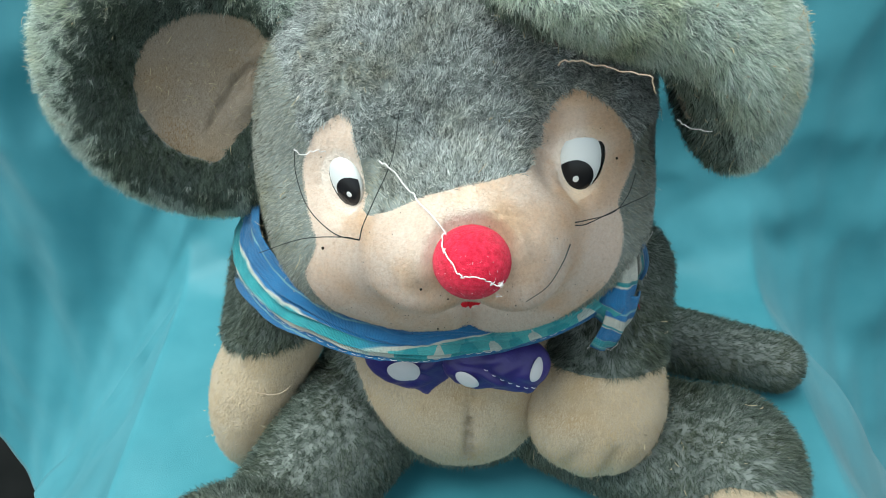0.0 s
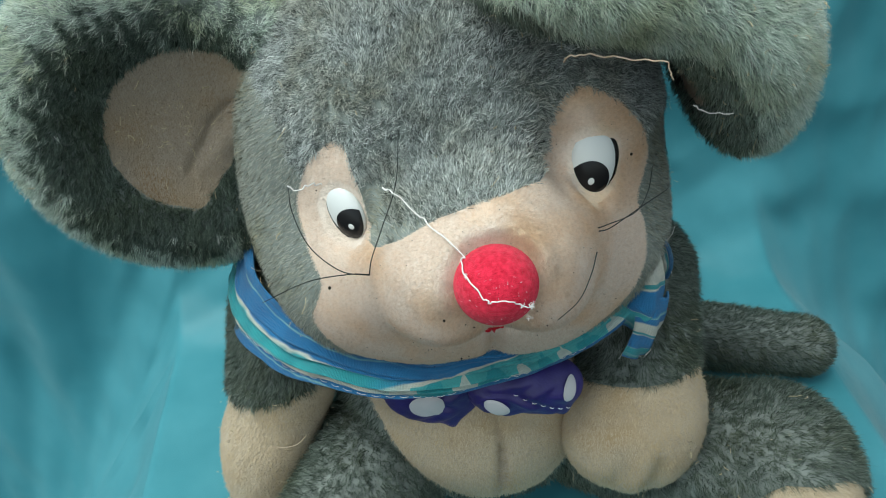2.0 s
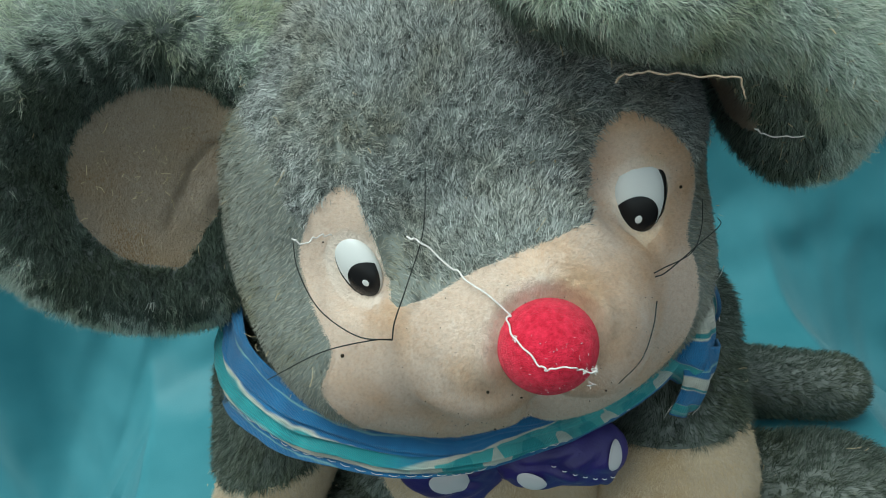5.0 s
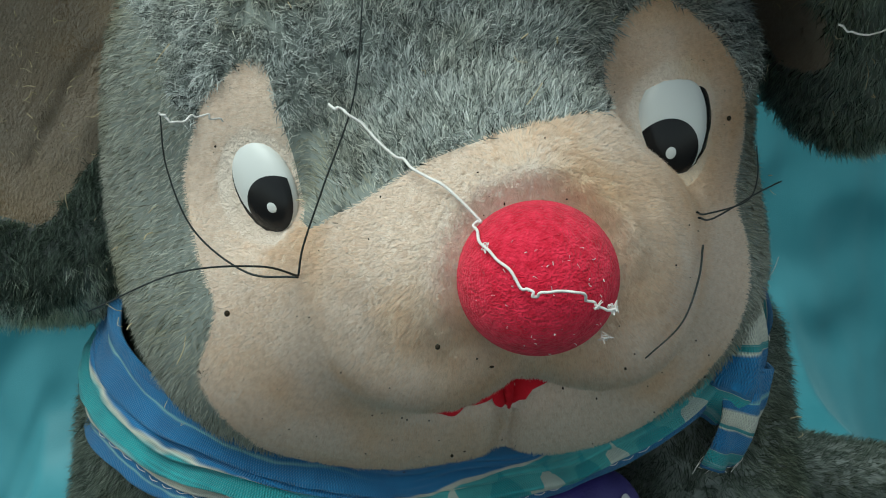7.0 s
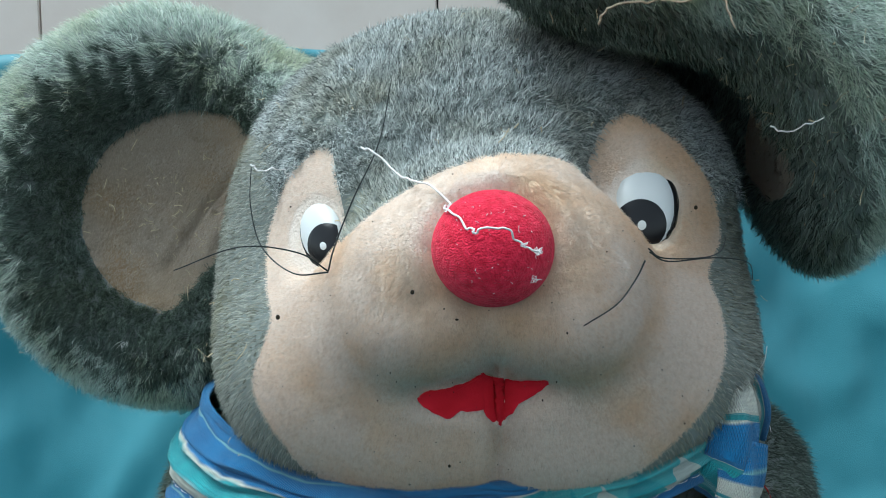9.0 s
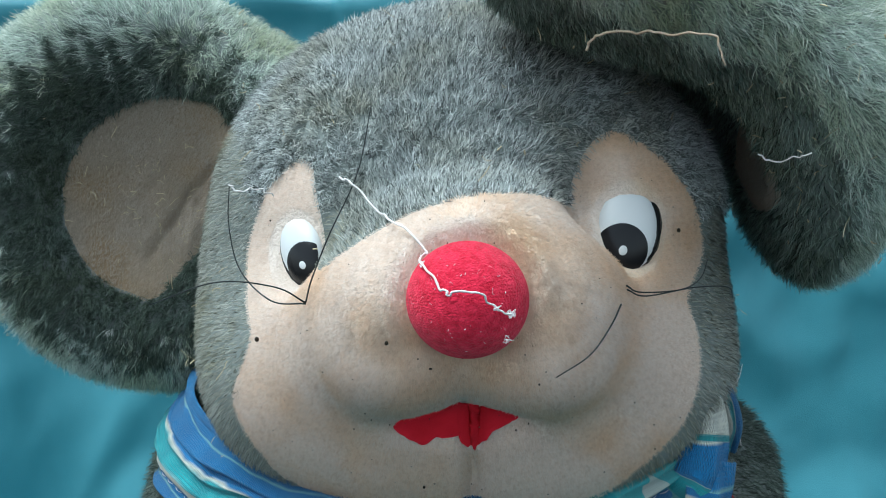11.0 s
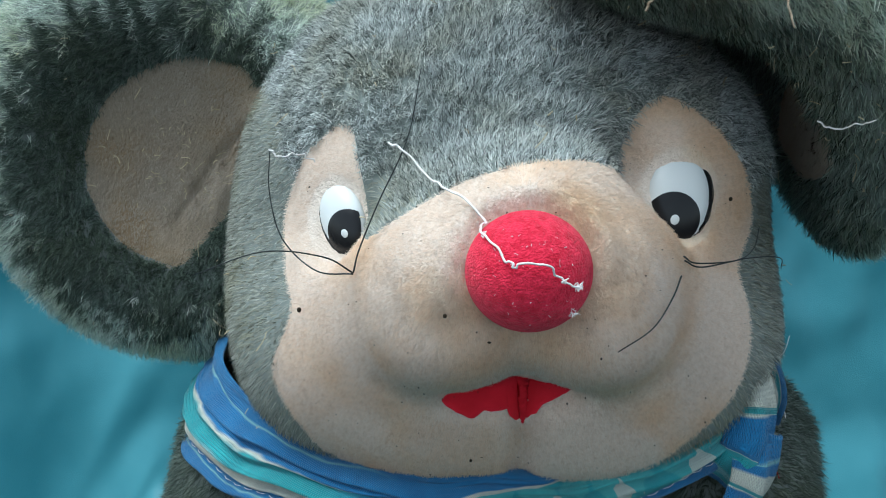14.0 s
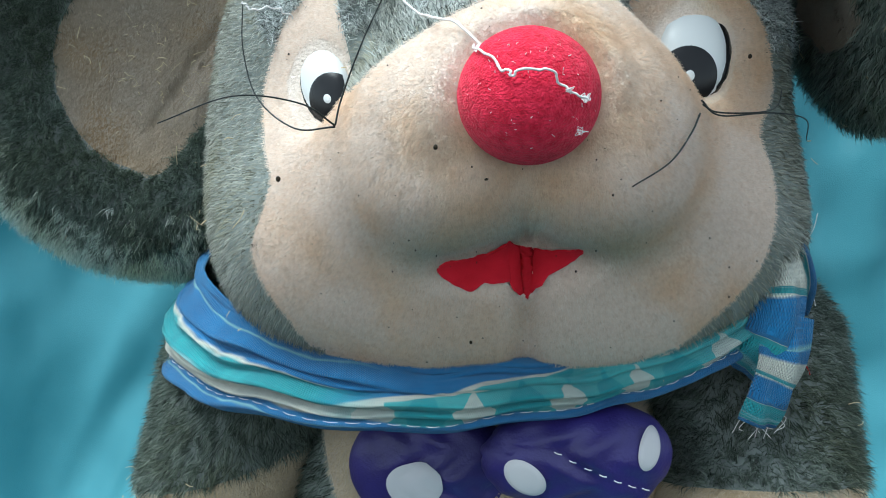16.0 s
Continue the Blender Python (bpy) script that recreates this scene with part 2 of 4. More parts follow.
# ---- builders ----
def link(name, mesh, mat, parent=None, label="", smooth=True):
    mesh.materials.append(mat)
    if smooth:
        mesh.polygons.foreach_set("use_smooth", [True] * len(mesh.polygons))
    ob = new(name, mesh)
    ob.parent = parent
    return tagged(ob, label)


def from_arrays(name, v, f, mat, parent=None, label="", smooth=True):
    mesh = bpy.data.meshes.new(name)
    mesh.from_pydata(np.asarray(v).tolist(), [], [tuple(int(i) for i in t) for t in f])
    mesh.update()
    return link(name, mesh, mat, parent, label, smooth)


def part(name, bm, mat, parent=None, label="", smooth=True):
    mesh = bpy.data.meshes.new(name)
    bm.to_mesh(mesh)
    bm.free()
    return link(name, mesh, mat, parent, label, smooth)


def ball(level):
    bm = bmesh.new()
    bmesh.ops.create_icosphere(bm, subdivisions=level, radius=1)
    v = np.array([w.co[:] for w in bm.verts])
    f = np.array([[w.index for w in t.verts] for t in bm.faces])
    bm.free()
    return v, f


def skin(shape, centre, level=5, reach=0.35, squeeze=None):
    """The surface of a soft shape as seen from a point inside it."""
    way, f = ball(level)
    if squeeze is not None:
        way = way * np.array(squeeze)
        way = way / np.linalg.norm(way, axis=1)[:, None]
    c = np.array(centre)
    far = np.full(len(way), reach)
    for _ in range(90):
        far = np.maximum(far - shape(c + far[:, None] * way) * 0.6, 0.001)
    return c + far[:, None] * way, f


def onto(shape, start, way):
    """Points that travel along a way until they meet a shape."""
    p, w = np.array(start, float), np.array(way, float)
    w = w / np.linalg.norm(w, axis=-1, keepdims=True)
    for _ in range(80):
        p = p + shape(p)[:, None] * 0.7 * w
    return p


def slope(shape, p, e=0.0008):
    g = np.stack([shape(p + e * a) - shape(p - e * a) for a in np.eye(3)], 1)
    return g / (np.linalg.norm(g, axis=1)[:, None] + 1e-12)


def inside(poly, x, y):
    poly = np.array(poly)
    hit = np.zeros(len(x), bool)
    for (x1, y1), (x2, y2) in zip(poly, np.roll(poly, -1, 0)):
        cross = ((y1 > y) != (y2 > y)) & (x < (x2 - x1) * (y - y1) / (y2 - y1 + 1e-12) + x1)
        hit ^= cross
    return hit


def from_edge(poly, x, y):
    """How far points lie from a closed outline."""
    a = np.array(poly, float)
    b = np.roll(a, -1, 0)
    best = np.full(len(x), 9.0)
    for (ax, ay), (bx, by) in zip(a, b):
        dx, dy = bx - ax, by - ay
        h = np.clip(((x - ax) * dx + (y - ay) * dy) / (dx * dx + dy * dy + 1e-12), 0, 1)
        best = np.minimum(best, np.hypot(x - ax - h * dx, y - ay - h * dy))
    return best


def smooth_seam(v, f, chosen, shape):
    """Evens out the line between two stuffs on one skin."""
    rim = np.intersect1d(f[chosen], f[~chosen])
    if not len(rim):
        return v
    on = np.zeros(len(v), bool)
    on[rim] = True
    e = np.vstack([f[:, [0, 1]], f[:, [1, 2]], f[:, [2, 0]]])
    side = np.tile(chosen, 3)
    e = e[on[e].all(1)]
    v = v.copy()
    for _ in range(8):
        total, count = np.zeros_like(v), np.zeros(len(v))
        for a, b in ((0, 1), (1, 0)):
            np.add.at(total, e[:, a], v[e[:, b]])
            np.add.at(count, e[:, a], 1)
        go = on & (count > 0)
        v[go] = 0.4 * v[go] + 0.6 * total[go] / count[go][:, None]
        v[go] -= slope(shape, v[go]) * shape(v[go])[:, None]
    return v


def split(name, v, f, keep, mat, parent, label=""):
    used = f[keep]
    ids, back = np.unique(used, return_inverse=True)
    return from_arrays(name, v[ids], back.reshape(-1, 3), mat, parent, label), (v, used)


def pile(name, v, f, shape, count, length, width, mat, parent, comb=(0, 0, -1), lie=0.6, mess=0.35, bald=None, seed=1, curl=0.3, soft=0.75, trim=None, flat=0.0):
    """Strands over a skin: tapered blades, combed along the skin, each a little different."""
    rng = np.random.default_rng(seed)
    a, b, c = v[f[:, 0]], v[f[:, 1]], v[f[:, 2]]
    area = np.linalg.norm(np.cross(b - a, c - a), axis=1)
    pick = rng.choice(len(f), count, p=area / area.sum())
    r1, r2 = np.sqrt(rng.random(count)), rng.random(count)
    root = (1 - r1)[:, None] * a[pick] + (r1 * (1 - r2))[:, None] * b[pick] + (r1 * r2)[:, None] * c[pick]
    n = slope(shape, root)
    if bald is not None:
        keep = ~bald(root)
        root, n = root[keep], n[keep]
    count = len(root)
    cm = comb(root) if callable(comb) else np.tile(np.array(comb, float), (count, 1))
    cm = cm - (cm * n).sum(1)[:, None] * n
    cm = cm / (np.linalg.norm(cm, axis=1)[:, None] + 1e-9)
    # tufts: neighbours lean the same way
    tuft = np.array([noise.noise_vector(Vector(q)) for q in (root / 0.0055 + seed).tolist()]) * 2.4
    tuft += np.array([noise.noise_vector(Vector(q)) for q in (root / 0.0022 + 3 * seed).tolist()]) * 1.6
    d = n + lie * cm + mess * tuft + mess * rng.normal(size=(count, 3)) * 0.7
    d = d / np.linalg.norm(d, axis=1)[:, None]
    ln = length * rng.uniform(0.6, 1.15, count)[:, None]
    if trim is not None:
        ln = ln * trim(root)[:, None]
    bend = cm * curl + rng.normal(size=(count, 3)) * curl * 0.6 - n * curl * 0.5
    mid = root + d * ln * 0.55
    tip = mid + (d + bend) / np.linalg.norm(d + bend, axis=1)[:, None] * ln * 0.5
    side = np.cross(d, rng.normal(size=(count, 3)))
    side = side / (np.linalg.norm(side, axis=1)[:, None] + 1e-9) * (1 - flat) + np.cross(n, d) * flat * 1.5
    side *= np.where((np.cross(side, d) * n).sum(1) < 0, -1, 1)[:, None]
    side = side / (np.linalg.norm(side, axis=1)[:, None] + 1e-9) * (width * rng.uniform(0.7, 1.3, count))[:, None] * 0.5
    root = root - n * 0.0006
    verts = np.stack([root - side, root + side, mid + side * 0.8, mid - side * 0.8, tip], 1).reshape(-1, 3)
    mesh = bpy.data.meshes.new(name)
    mesh.vertices.add(5 * count)
    mesh.vertices.foreach_set("co", verts.astype(np.float32).ravel())
    base = np.arange(count)[:, None] * 5
    loops = np.concatenate([base + [0, 1, 2, 3], base + [3, 2, 4]], 1).ravel()
    starts = (np.arange(count)[:, None] * 7 + [0, 4]).ravel()
    mesh.loops.add(7 * count)
    mesh.loops.foreach_set("vertex_index", loops.astype(np.int32))
    mesh.polygons.add(2 * count)
    mesh.polygons.foreach_set("loop_start", starts.astype(np.int32))
    mesh.update(calc_edges=True)
    ob = link(name, mesh, mat, parent)
    lean = n * soft + np.cross(side, d) / (width * 0.5) * (1 - soft)
    lean = lean / np.linalg.norm(lean, axis=1)[:, None]
    mesh.normals_split_custom_set_from_vertices(np.repeat(lean, 5, 0).tolist())
    return tagged(ob, kind="stuff")


def tube_arrays(points, radius, sides=6, taper=1.0):
    """A round cord along points, smoothed by Catmull-Rom."""
    p = np.array(points, float)
    ext = np.vstack([2 * p[0] - p[1], p, 2 * p[-1] - p[-2]])
    line = []
    for i in range(len(p) - 1):
        a, b, c, d = ext[i : i + 4]
        for t in np.linspace(0, 1, 8, endpoint=False):
            line.append(0.5 * (2 * b + (c - a) * t + (2 * a - 5 * b + 4 * c - d) * t * t + (3 * b - a - 3 * c + d) * t**3))
    line = np.array(line + [p[-1]])
    way = np.gradient(line, axis=0)
    way /= np.linalg.norm(way, axis=1)[:, None] + 1e-12
    u = np.cross(way, (0.3, 0.9, 0.31))
    u /= np.linalg.norm(u, axis=1)[:, None] + 1e-12
    w = np.cross(way, u)
    ang = np.arange(sides) * 2 * np.pi / sides
    r = radius * np.linspace(1, taper, len(line))[:, None, None]
    v = (line[:, None] + r * (np.cos(ang)[None, :, None] * u[:, None] + np.sin(ang)[None, :, None] * w[:, None])).reshape(-1, 3)
    f = []
    for i in range(len(line) - 1):
        for j in range(sides):
            k = (j + 1) % sides
            f.append((i * sides + j, i * sides + k, (i + 1) * sides + k, (i + 1) * sides + j))
    f += [tuple(range(sides))[::-1], tuple((len(line) - 1) * sides + j for j in range(sides))]
    return v, f


def cord(name, points, radius, mat, parent=None, label="", sides=6, taper=1.0):
    v, f = tube_arrays(points, radius, sides, taper)
    mesh = bpy.data.meshes.new(name)
    mesh.from_pydata(v.tolist(), [], f)
    mesh.update()
    return link(name, mesh, mat, parent, label)


def patch(name, shape, outline, frame_at, mat, parent, lift=0.0006, thick=0.0012, rings=8, label=""):
    """A thin piece of felt or print that lies on a shape: an outline in a plane, dropped along the plane's axis."""
    out = np.array(outline, float)
    mid = out.mean(0)
    n = len(out)
    flat = [mid] + [mid + (o - mid) * k / rings for k in range(1, rings + 1) for o in out]
    flat = np.column_stack([np.array(flat), np.zeros(len(flat))])
    m = np.array(frame_at)
    start = flat @ m[:3, :3].T + m[:3, 3]
    way = np.tile(-m[:3, 2], (len(start), 1))
    hit = onto(shape, start, way)
    up = slope(shape, hit)
    edge = np.ones(len(hit))
    edge[-n:] = 0.0
    top = hit + up * (lift + thick * edge)[:, None]
    f = [(0, 1 + j, 1 + (j + 1) % n) for j in range(n)]
    for k in range(rings - 1):
        a, b2 = 1 + k * n, 1 + (k + 1) * n
        for j in range(n):
            q = (j + 1) % n
            f.append((a + j, b2 + j, b2 + q, a + q))
    mesh = bpy.data.meshes.new(name)
    mesh.from_pydata(top.tolist(), [], f)
    mesh.update()
    return link(name, mesh, mat, parent, label)


def oval(rx, ry, n=28, turn=0.0, wob=0.0):
    a = np.arange(n) * 2 * np.pi / n
    r = 1 + wob * np.sin(3 * a + 1)
    x, y = rx * r * np.cos(a), ry * r * np.sin(a)
    c, s = math.cos(radians(turn)), math.sin(radians(turn))
    return np.column_stack([c * x - s * y, s * x + c * y])


def facing(at, normal, up=(0, 0, 1)):
    """A frame whose z points along normal and whose y points up."""
    z = Vector(normal).normalized()
    x = Vector(up).cross(z).normalized()
    y = z.cross(x)
    m = Matrix((x, y, z)).transposed().to_4x4()
    m.translation = at
    return m


def loop_line(keys, n):
    """A closed smooth line through keys; every key may carry further values."""
    k = np.array(keys, float)
    m = len(k)
    t = np.linspace(0, m, n, endpoint=False)
    out = []
    for s in t:
        i, u = int(s), s - int(s)
        a, b2, c, d = (k[(i + j - 1) % m] for j in range(4))
        out.append(0.5 * (2 * b2 + (c - a) * u + (2 * a - 5 * b2 + 4 * c - d) * u * u + (3 * b2 - a - 3 * c + d) * u**3))
    return np.array(out)


# ---- setting ----
def grid_mesh(nu, nv):
    return [(i * (nv + 1) + j, (i + 1) * (nv + 1) + j, (i + 1) * (nv + 1) + j + 1, i * (nv + 1) + j + 1) for i in range(nu) for j in range(nv)]


EDGE_L, EDGE_R, BACK_Y, TOP_Z = -0.248, 0.303, 0.66, 0.425


def backdrop_point(x, v):
    """x runs across the sheet; v runs from the front hem over the seat and up the back, in metres of cloth."""
    drop = 0.0
    k = min(max((v - 0.42) / 0.33, 0), 1)
    x *= 0.83 + 0.17 * k * k * (3 - 2 * k)
    out = x
    side = 0.0
    if x < EDGE_L:
        side = EDGE_L - x
        out = EDGE_L - side * 0.62
    elif x > EDGE_R:
        side = x - EDGE_R
        out = EDGE_R + side * 0.62
    drop = -0.85 * (math.sqrt(side * side + 0.00001) - 0.00316) if side > 0 else 0.0
    fold = noise.noise(Vector((x * 3.1, v * 1.2, 1.7))) * 0.020 + noise.noise(Vector((x * 9, v * 2.2, 5.0))) * 0.009
    fine = noise.noise(Vector((x * 26 + v * 9, v * 13 - x * 4, 2.0))) * 0.0022 + noise.noise(Vector((x * 15 - v * 17, v * 9, 8.0))) * 0.003
    crease = abs(noise.noise(Vector((x * 6 + v * 4, v * 5 - x * 3, 12.0)))) * 0.010
    if v < 0.12:
        y, z = 0.20, -0.12 + v
    elif v < 0.52:
        y, z = 0.20 + (v - 0.12), 0.0
    elif v < 0.72:
        a = (v - 0.52) / 0.20
        y, z = 0.60 + 0.075 * math.sin(a * math.pi / 2), 0.10 * (1 - math.cos(a * math.pi / 2))
    else:
        w = v - 0.72
        y, z = 0.675 + 0.05 * w, 0.10 + w
    if v > 0.52:
        k = min((v - 0.52) / 0.45, 1)
        k = k * k * (3 - 2 * k)
        streak = math.sin(x * 34 + 3 * noise.noise(Vector((x * 4, v * 1.5, 3)))) * (0.018 if x < -0.1 else 0.005)
        sharp = abs(noise.noise(Vector((x * 13 + v * 7, v * 10 - x * 9, 31.0)))) + abs(noise.noise(Vector((x * 8 - v * 12, v * 7 + x * 6, 47.0))))
        y += k * (fold * 2.2 + streak + crease * 1.8 + sharp * 0.012) + fine * 2.0
        z += drop * (1 - k) * 1.0
        out = out * (1 - k) + x * 0.93 * k
    else:
        z += drop + fine * 0.5
        if side > 0.01:
            s = min(side / 0.12, 1)
            z += s * (fold * 1.2 + crease)
            out += s * math.sin(v * 30) * 0.012
    if z > TOP_Z:
        over = z - TOP_Z
        y += 0.05 * (1 - math.exp(-over / 0.03)) + over * 0.4
        z = TOP_Z + 0.012 * math.sin(min(over / 0.05, 1) * math.pi) - over * 0.25 + fine
    return out, y, z


NU, NV = 220, 190
verts = [backdrop_point(-0.72 + 1.46 * i / NU, 1.25 * j / NV) for i in range(NU + 1) for j in range(NV + 1)]
mesh = bpy.data.meshes.new("backdrop_cloth")
mesh.from_pydata(verts, [], grid_mesh(NU, NV))
mesh.update()
cloth = link("backdrop_cloth", mesh, BACKDROP)
solid = cloth.modifiers.new("thickness", "SOLIDIFY")
solid.thickness, solid.offset = 0.0012, -1
tagged(cloth, "creased turquoise blue polyester sheet draped over a seat", "cloth")


def box(bm, x0, x1, y0, y1, z0, z1, bevel=0.0):
    geo = bmesh.ops.create_cube(bm, size=1)["verts"]
    bmesh.ops.transform(bm, verts=geo, matrix=Matrix.LocRotScale(((x0 + x1) / 2, (y0 + y1) / 2, (z0 + z1) / 2), None, (x1 - x0, y1 - y0, z1 - z0)))
    if bevel:
        edges = list({e for w in geo for e in w.link_edges})
        bmesh.ops.bevel(bm, geom=edges, offset=bevel, segments=2, affect="EDGES")


seat = tagged(new("chair"), "wooden chair hidden under the blue sheet", "chair")
bm = bmesh.new()
box(bm, EDGE_L + 0.012, EDGE_R - 0.012, 0.22, 0.62, -0.05, -0.006, 0.006)
part("seat", bm, WOOD, seat, smooth=False)
bm = bmesh.new()
box(bm, EDGE_L + 0.03, EDGE_R - 0.03, 0.765, 0.79, -0.05, TOP_Z - 0.03, 0.006)
part("backrest", bm, WOOD, seat, smooth=False)
for x in (EDGE_L + 0.05, EDGE_R - 0.05):
    for y, top in ((0.26, -0.05), (0.775, -0.05)):
        bm = bmesh.new()
        box(bm, x - 0.02, x + 0.02, y - 0.02, y + 0.02, -0.45, top, 0.003)
        part("leg", bm, WOOD, seat, smooth=False)
    bm = bmesh.new()
    box(bm, x - 0.015, x + 0.015, 0.62, 0.765, -0.045, -0.012, 0.003)
    part("seat_rail", bm, WOOD, seat, smooth=False)

bm = bmesh.new()
box(bm, -3, 3, -3, 1.3, -0.50, -0.45)
tagged(part("floor", bm, FLOOR, smooth=False), "dark bare floor", "floor", kind="structure")
wall = tagged(new("wall_back"), "pale beige painted board wall", "wall", kind="structure")
x = -2.4 - 0.054
while x < 2.4:
    bm = bmesh.new()
    box(bm, x + 0.0015, x + 0.5985, 1.30, 1.32, -0.45, 2.4, 0.0015)
    part("panel", bm, WALL, wall, smooth=False)
    x += 0.6
bm = bmesh.new()
box(bm, -2.42, 2.42, 1.322, 1.36, -0.45, 2.4)
part("backing", bm, FLOOR, wall, smooth=False)


# ---- soft shapes: signed distances on arrays of points ----
def turned(p, centre, rx=0, ry=0, rz=0):
    m = np.array(Euler([radians(a) for a in (rx, ry, rz)]).to_matrix())
    return (p - np.array(centre)) @ m


def egg(p, centre, radii, rx=0, ry=0, rz=0):
    q = turned(p, centre, rx, ry, rz)
    r = np.array(radii)
    k0 = np.linalg.norm(q / r, axis=1)
    k1 = np.linalg.norm(q / r**2, axis=1) + 1e-9
    return k0 * (k0 - 1) / k1


def rod(p, a, b, ra, rb):
    a, b = np.array(a), np.array(b)
    ab = b - a
    h = np.clip(((p - a) @ ab) / (ab @ ab), 0, 1)
    return np.linalg.norm(p - a - h[:, None] * ab, axis=1) - (ra + (rb - ra) * h)


def blend(d1, d2, k):
    h = np.clip(0.5 + 0.5 * (d2 - d1) / k, 0, 1)
    return d2 * (1 - h) + d1 * h - k * h * (1 - h)


def carve(d1, d2, k):
    return -blend(-d1, d2, k)


def head_shape(p):
    d = egg(p, (0.004, 0.462, 0.285), (0.116, 0.098, 0.102))
    for x, y, z in ((-0.036, 0.424, 0.292), (0.072, 0.428, 0.297)):
        d = blend(d, egg(p, (x, y, z), (0.040, 0.048, 0.044)), 0.03)
    # full jowls beside and below the muzzle
    for x, y in ((-0.055, 0.446), (0.070, 0.450)):
        d = blend(d, egg(p, (x, y, 0.240), (0.056, 0.058, 0.052)), 0.03)
    for x, y in ((-0.046, 0.400), (0.069, 0.409)):
        d = blend(d, egg(p, (x, y, 0.229), (0.050, 0.052, 0.043)), 0.03)
    for x in (-0.010, 0.038):
        d = blend(d, egg(p, (x, 0.384, 0.214), (0.036, 0.038, 0.031)), 0.026)
    # the snout: a broad bridge and two round lobes that hang over the mouth
    for x, y in ((-0.009, 0.348), (0.035, 0.351)):
        d = blend(d, egg(p, (x, y, 0.272), (0.030, 0.045, 0.029), -10), 0.026)
    d = blend(d, egg(p, (0.017, 0.362, 0.291), (0.031, 0.043, 0.023), -14), 0.025)
    for x, y in ((-0.030, 0.371), (0.051, 0.377)):
        d = blend(d, egg(p, (x, y, 0.250), (0.028, 0.028, 0.022)), 0.040)
    d = blend(d, egg(p, (0.013, 0.380, 0.232), (0.048, 0.034, 0.022)), 0.028)
    for x, y in ((-0.009, 0.333), (0.036, 0.335)):
        d = blend(d, egg(p, (x, y - 0.001, 0.2585), (0.0215, 0.027, 0.0170)), 0.015)
    # pile pushed up in a soft collar above the nose
    r = np.linalg.norm(p - np.array([0.0135, 0.3045, 0.2845]), axis=1)
    above = np.clip((p[:, 2] - 0.274 - 0.25 * (p[:, 0] - 0.0135)) / 0.012, 0, 1)
    d = d - above * (0.0027 * np.exp(-(((r - 0.0250) / 0.0040) ** 2)) + 0.0006 * np.exp(-(((r - 0.036) / 0.004) ** 2)))
    for z, w in ((0.330, 0.0030), (0.343, 0.0022)):
        d = d - w * np.exp(-(((p[:, 2] - z + 0.25 * np.abs(p[:, 0] - 0.022)) / 0.0045) ** 2) - ((p[:, 0] - 0.026) / 0.030) ** 2) * (p[:, 1] < 0.43)
    d = carve(d, egg(p, (0.012, 0.329, 0.2345), (0.024, 0.014, 0.0075)), 0.008)
    # a valley between the snout and the eye patch
    d = carve(d, egg(p, (0.055, 0.362, 0.314), (0.008, 0.021, 0.018)), 0.014)
    d = carve(d, egg(p, (0.015, 0.337, 0.198), (0.0014, 0.011, 0.024)), 0.010)
    for x, y, z in ((-0.052, 0.358, 0.291), (0.073, 0.363, 0.298)):
        d = carve(d, egg(p, (x, y, z), (0.0135, 0.010, 0.017)), 0.008)
    return d


# ---- the plush mouse ----
mouse = tagged(new("plush_mouse"), "worn grey and cream plush mouse sitting on blue cloth", "plush toy")
mouse.location = (0.01, 0.45, 0.0)
bpy.context.view_layer.update()
HOME = mouse.matrix_world.inverted()


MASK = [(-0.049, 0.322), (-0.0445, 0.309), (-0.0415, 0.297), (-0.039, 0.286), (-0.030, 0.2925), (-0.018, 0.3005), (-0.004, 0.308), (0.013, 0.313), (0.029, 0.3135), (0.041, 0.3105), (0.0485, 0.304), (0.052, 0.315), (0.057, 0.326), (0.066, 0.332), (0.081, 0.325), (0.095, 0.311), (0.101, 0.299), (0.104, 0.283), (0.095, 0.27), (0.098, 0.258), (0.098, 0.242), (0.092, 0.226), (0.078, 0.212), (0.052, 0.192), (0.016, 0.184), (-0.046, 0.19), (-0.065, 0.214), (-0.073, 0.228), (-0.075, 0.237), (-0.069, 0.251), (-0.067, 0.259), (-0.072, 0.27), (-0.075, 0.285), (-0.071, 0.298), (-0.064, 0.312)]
HEAD_MID = (0.005, 0.43, 0.272)
hv, hf = skin(head_shape, HEAD_MID, 6)


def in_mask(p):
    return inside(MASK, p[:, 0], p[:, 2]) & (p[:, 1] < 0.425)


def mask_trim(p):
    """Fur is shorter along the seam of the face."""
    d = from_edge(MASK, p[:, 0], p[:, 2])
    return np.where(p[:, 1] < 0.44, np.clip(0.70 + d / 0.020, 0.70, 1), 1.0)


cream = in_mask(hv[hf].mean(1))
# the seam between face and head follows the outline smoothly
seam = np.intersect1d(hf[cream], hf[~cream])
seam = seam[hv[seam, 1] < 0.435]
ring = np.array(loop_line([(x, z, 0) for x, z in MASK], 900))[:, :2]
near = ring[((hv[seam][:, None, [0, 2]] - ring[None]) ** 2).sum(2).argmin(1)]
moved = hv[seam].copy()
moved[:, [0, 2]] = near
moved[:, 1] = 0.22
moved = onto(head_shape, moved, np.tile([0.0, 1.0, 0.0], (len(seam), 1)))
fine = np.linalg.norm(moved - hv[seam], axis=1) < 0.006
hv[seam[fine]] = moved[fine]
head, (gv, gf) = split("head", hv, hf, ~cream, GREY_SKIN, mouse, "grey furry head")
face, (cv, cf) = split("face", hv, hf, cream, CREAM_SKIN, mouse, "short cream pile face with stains")
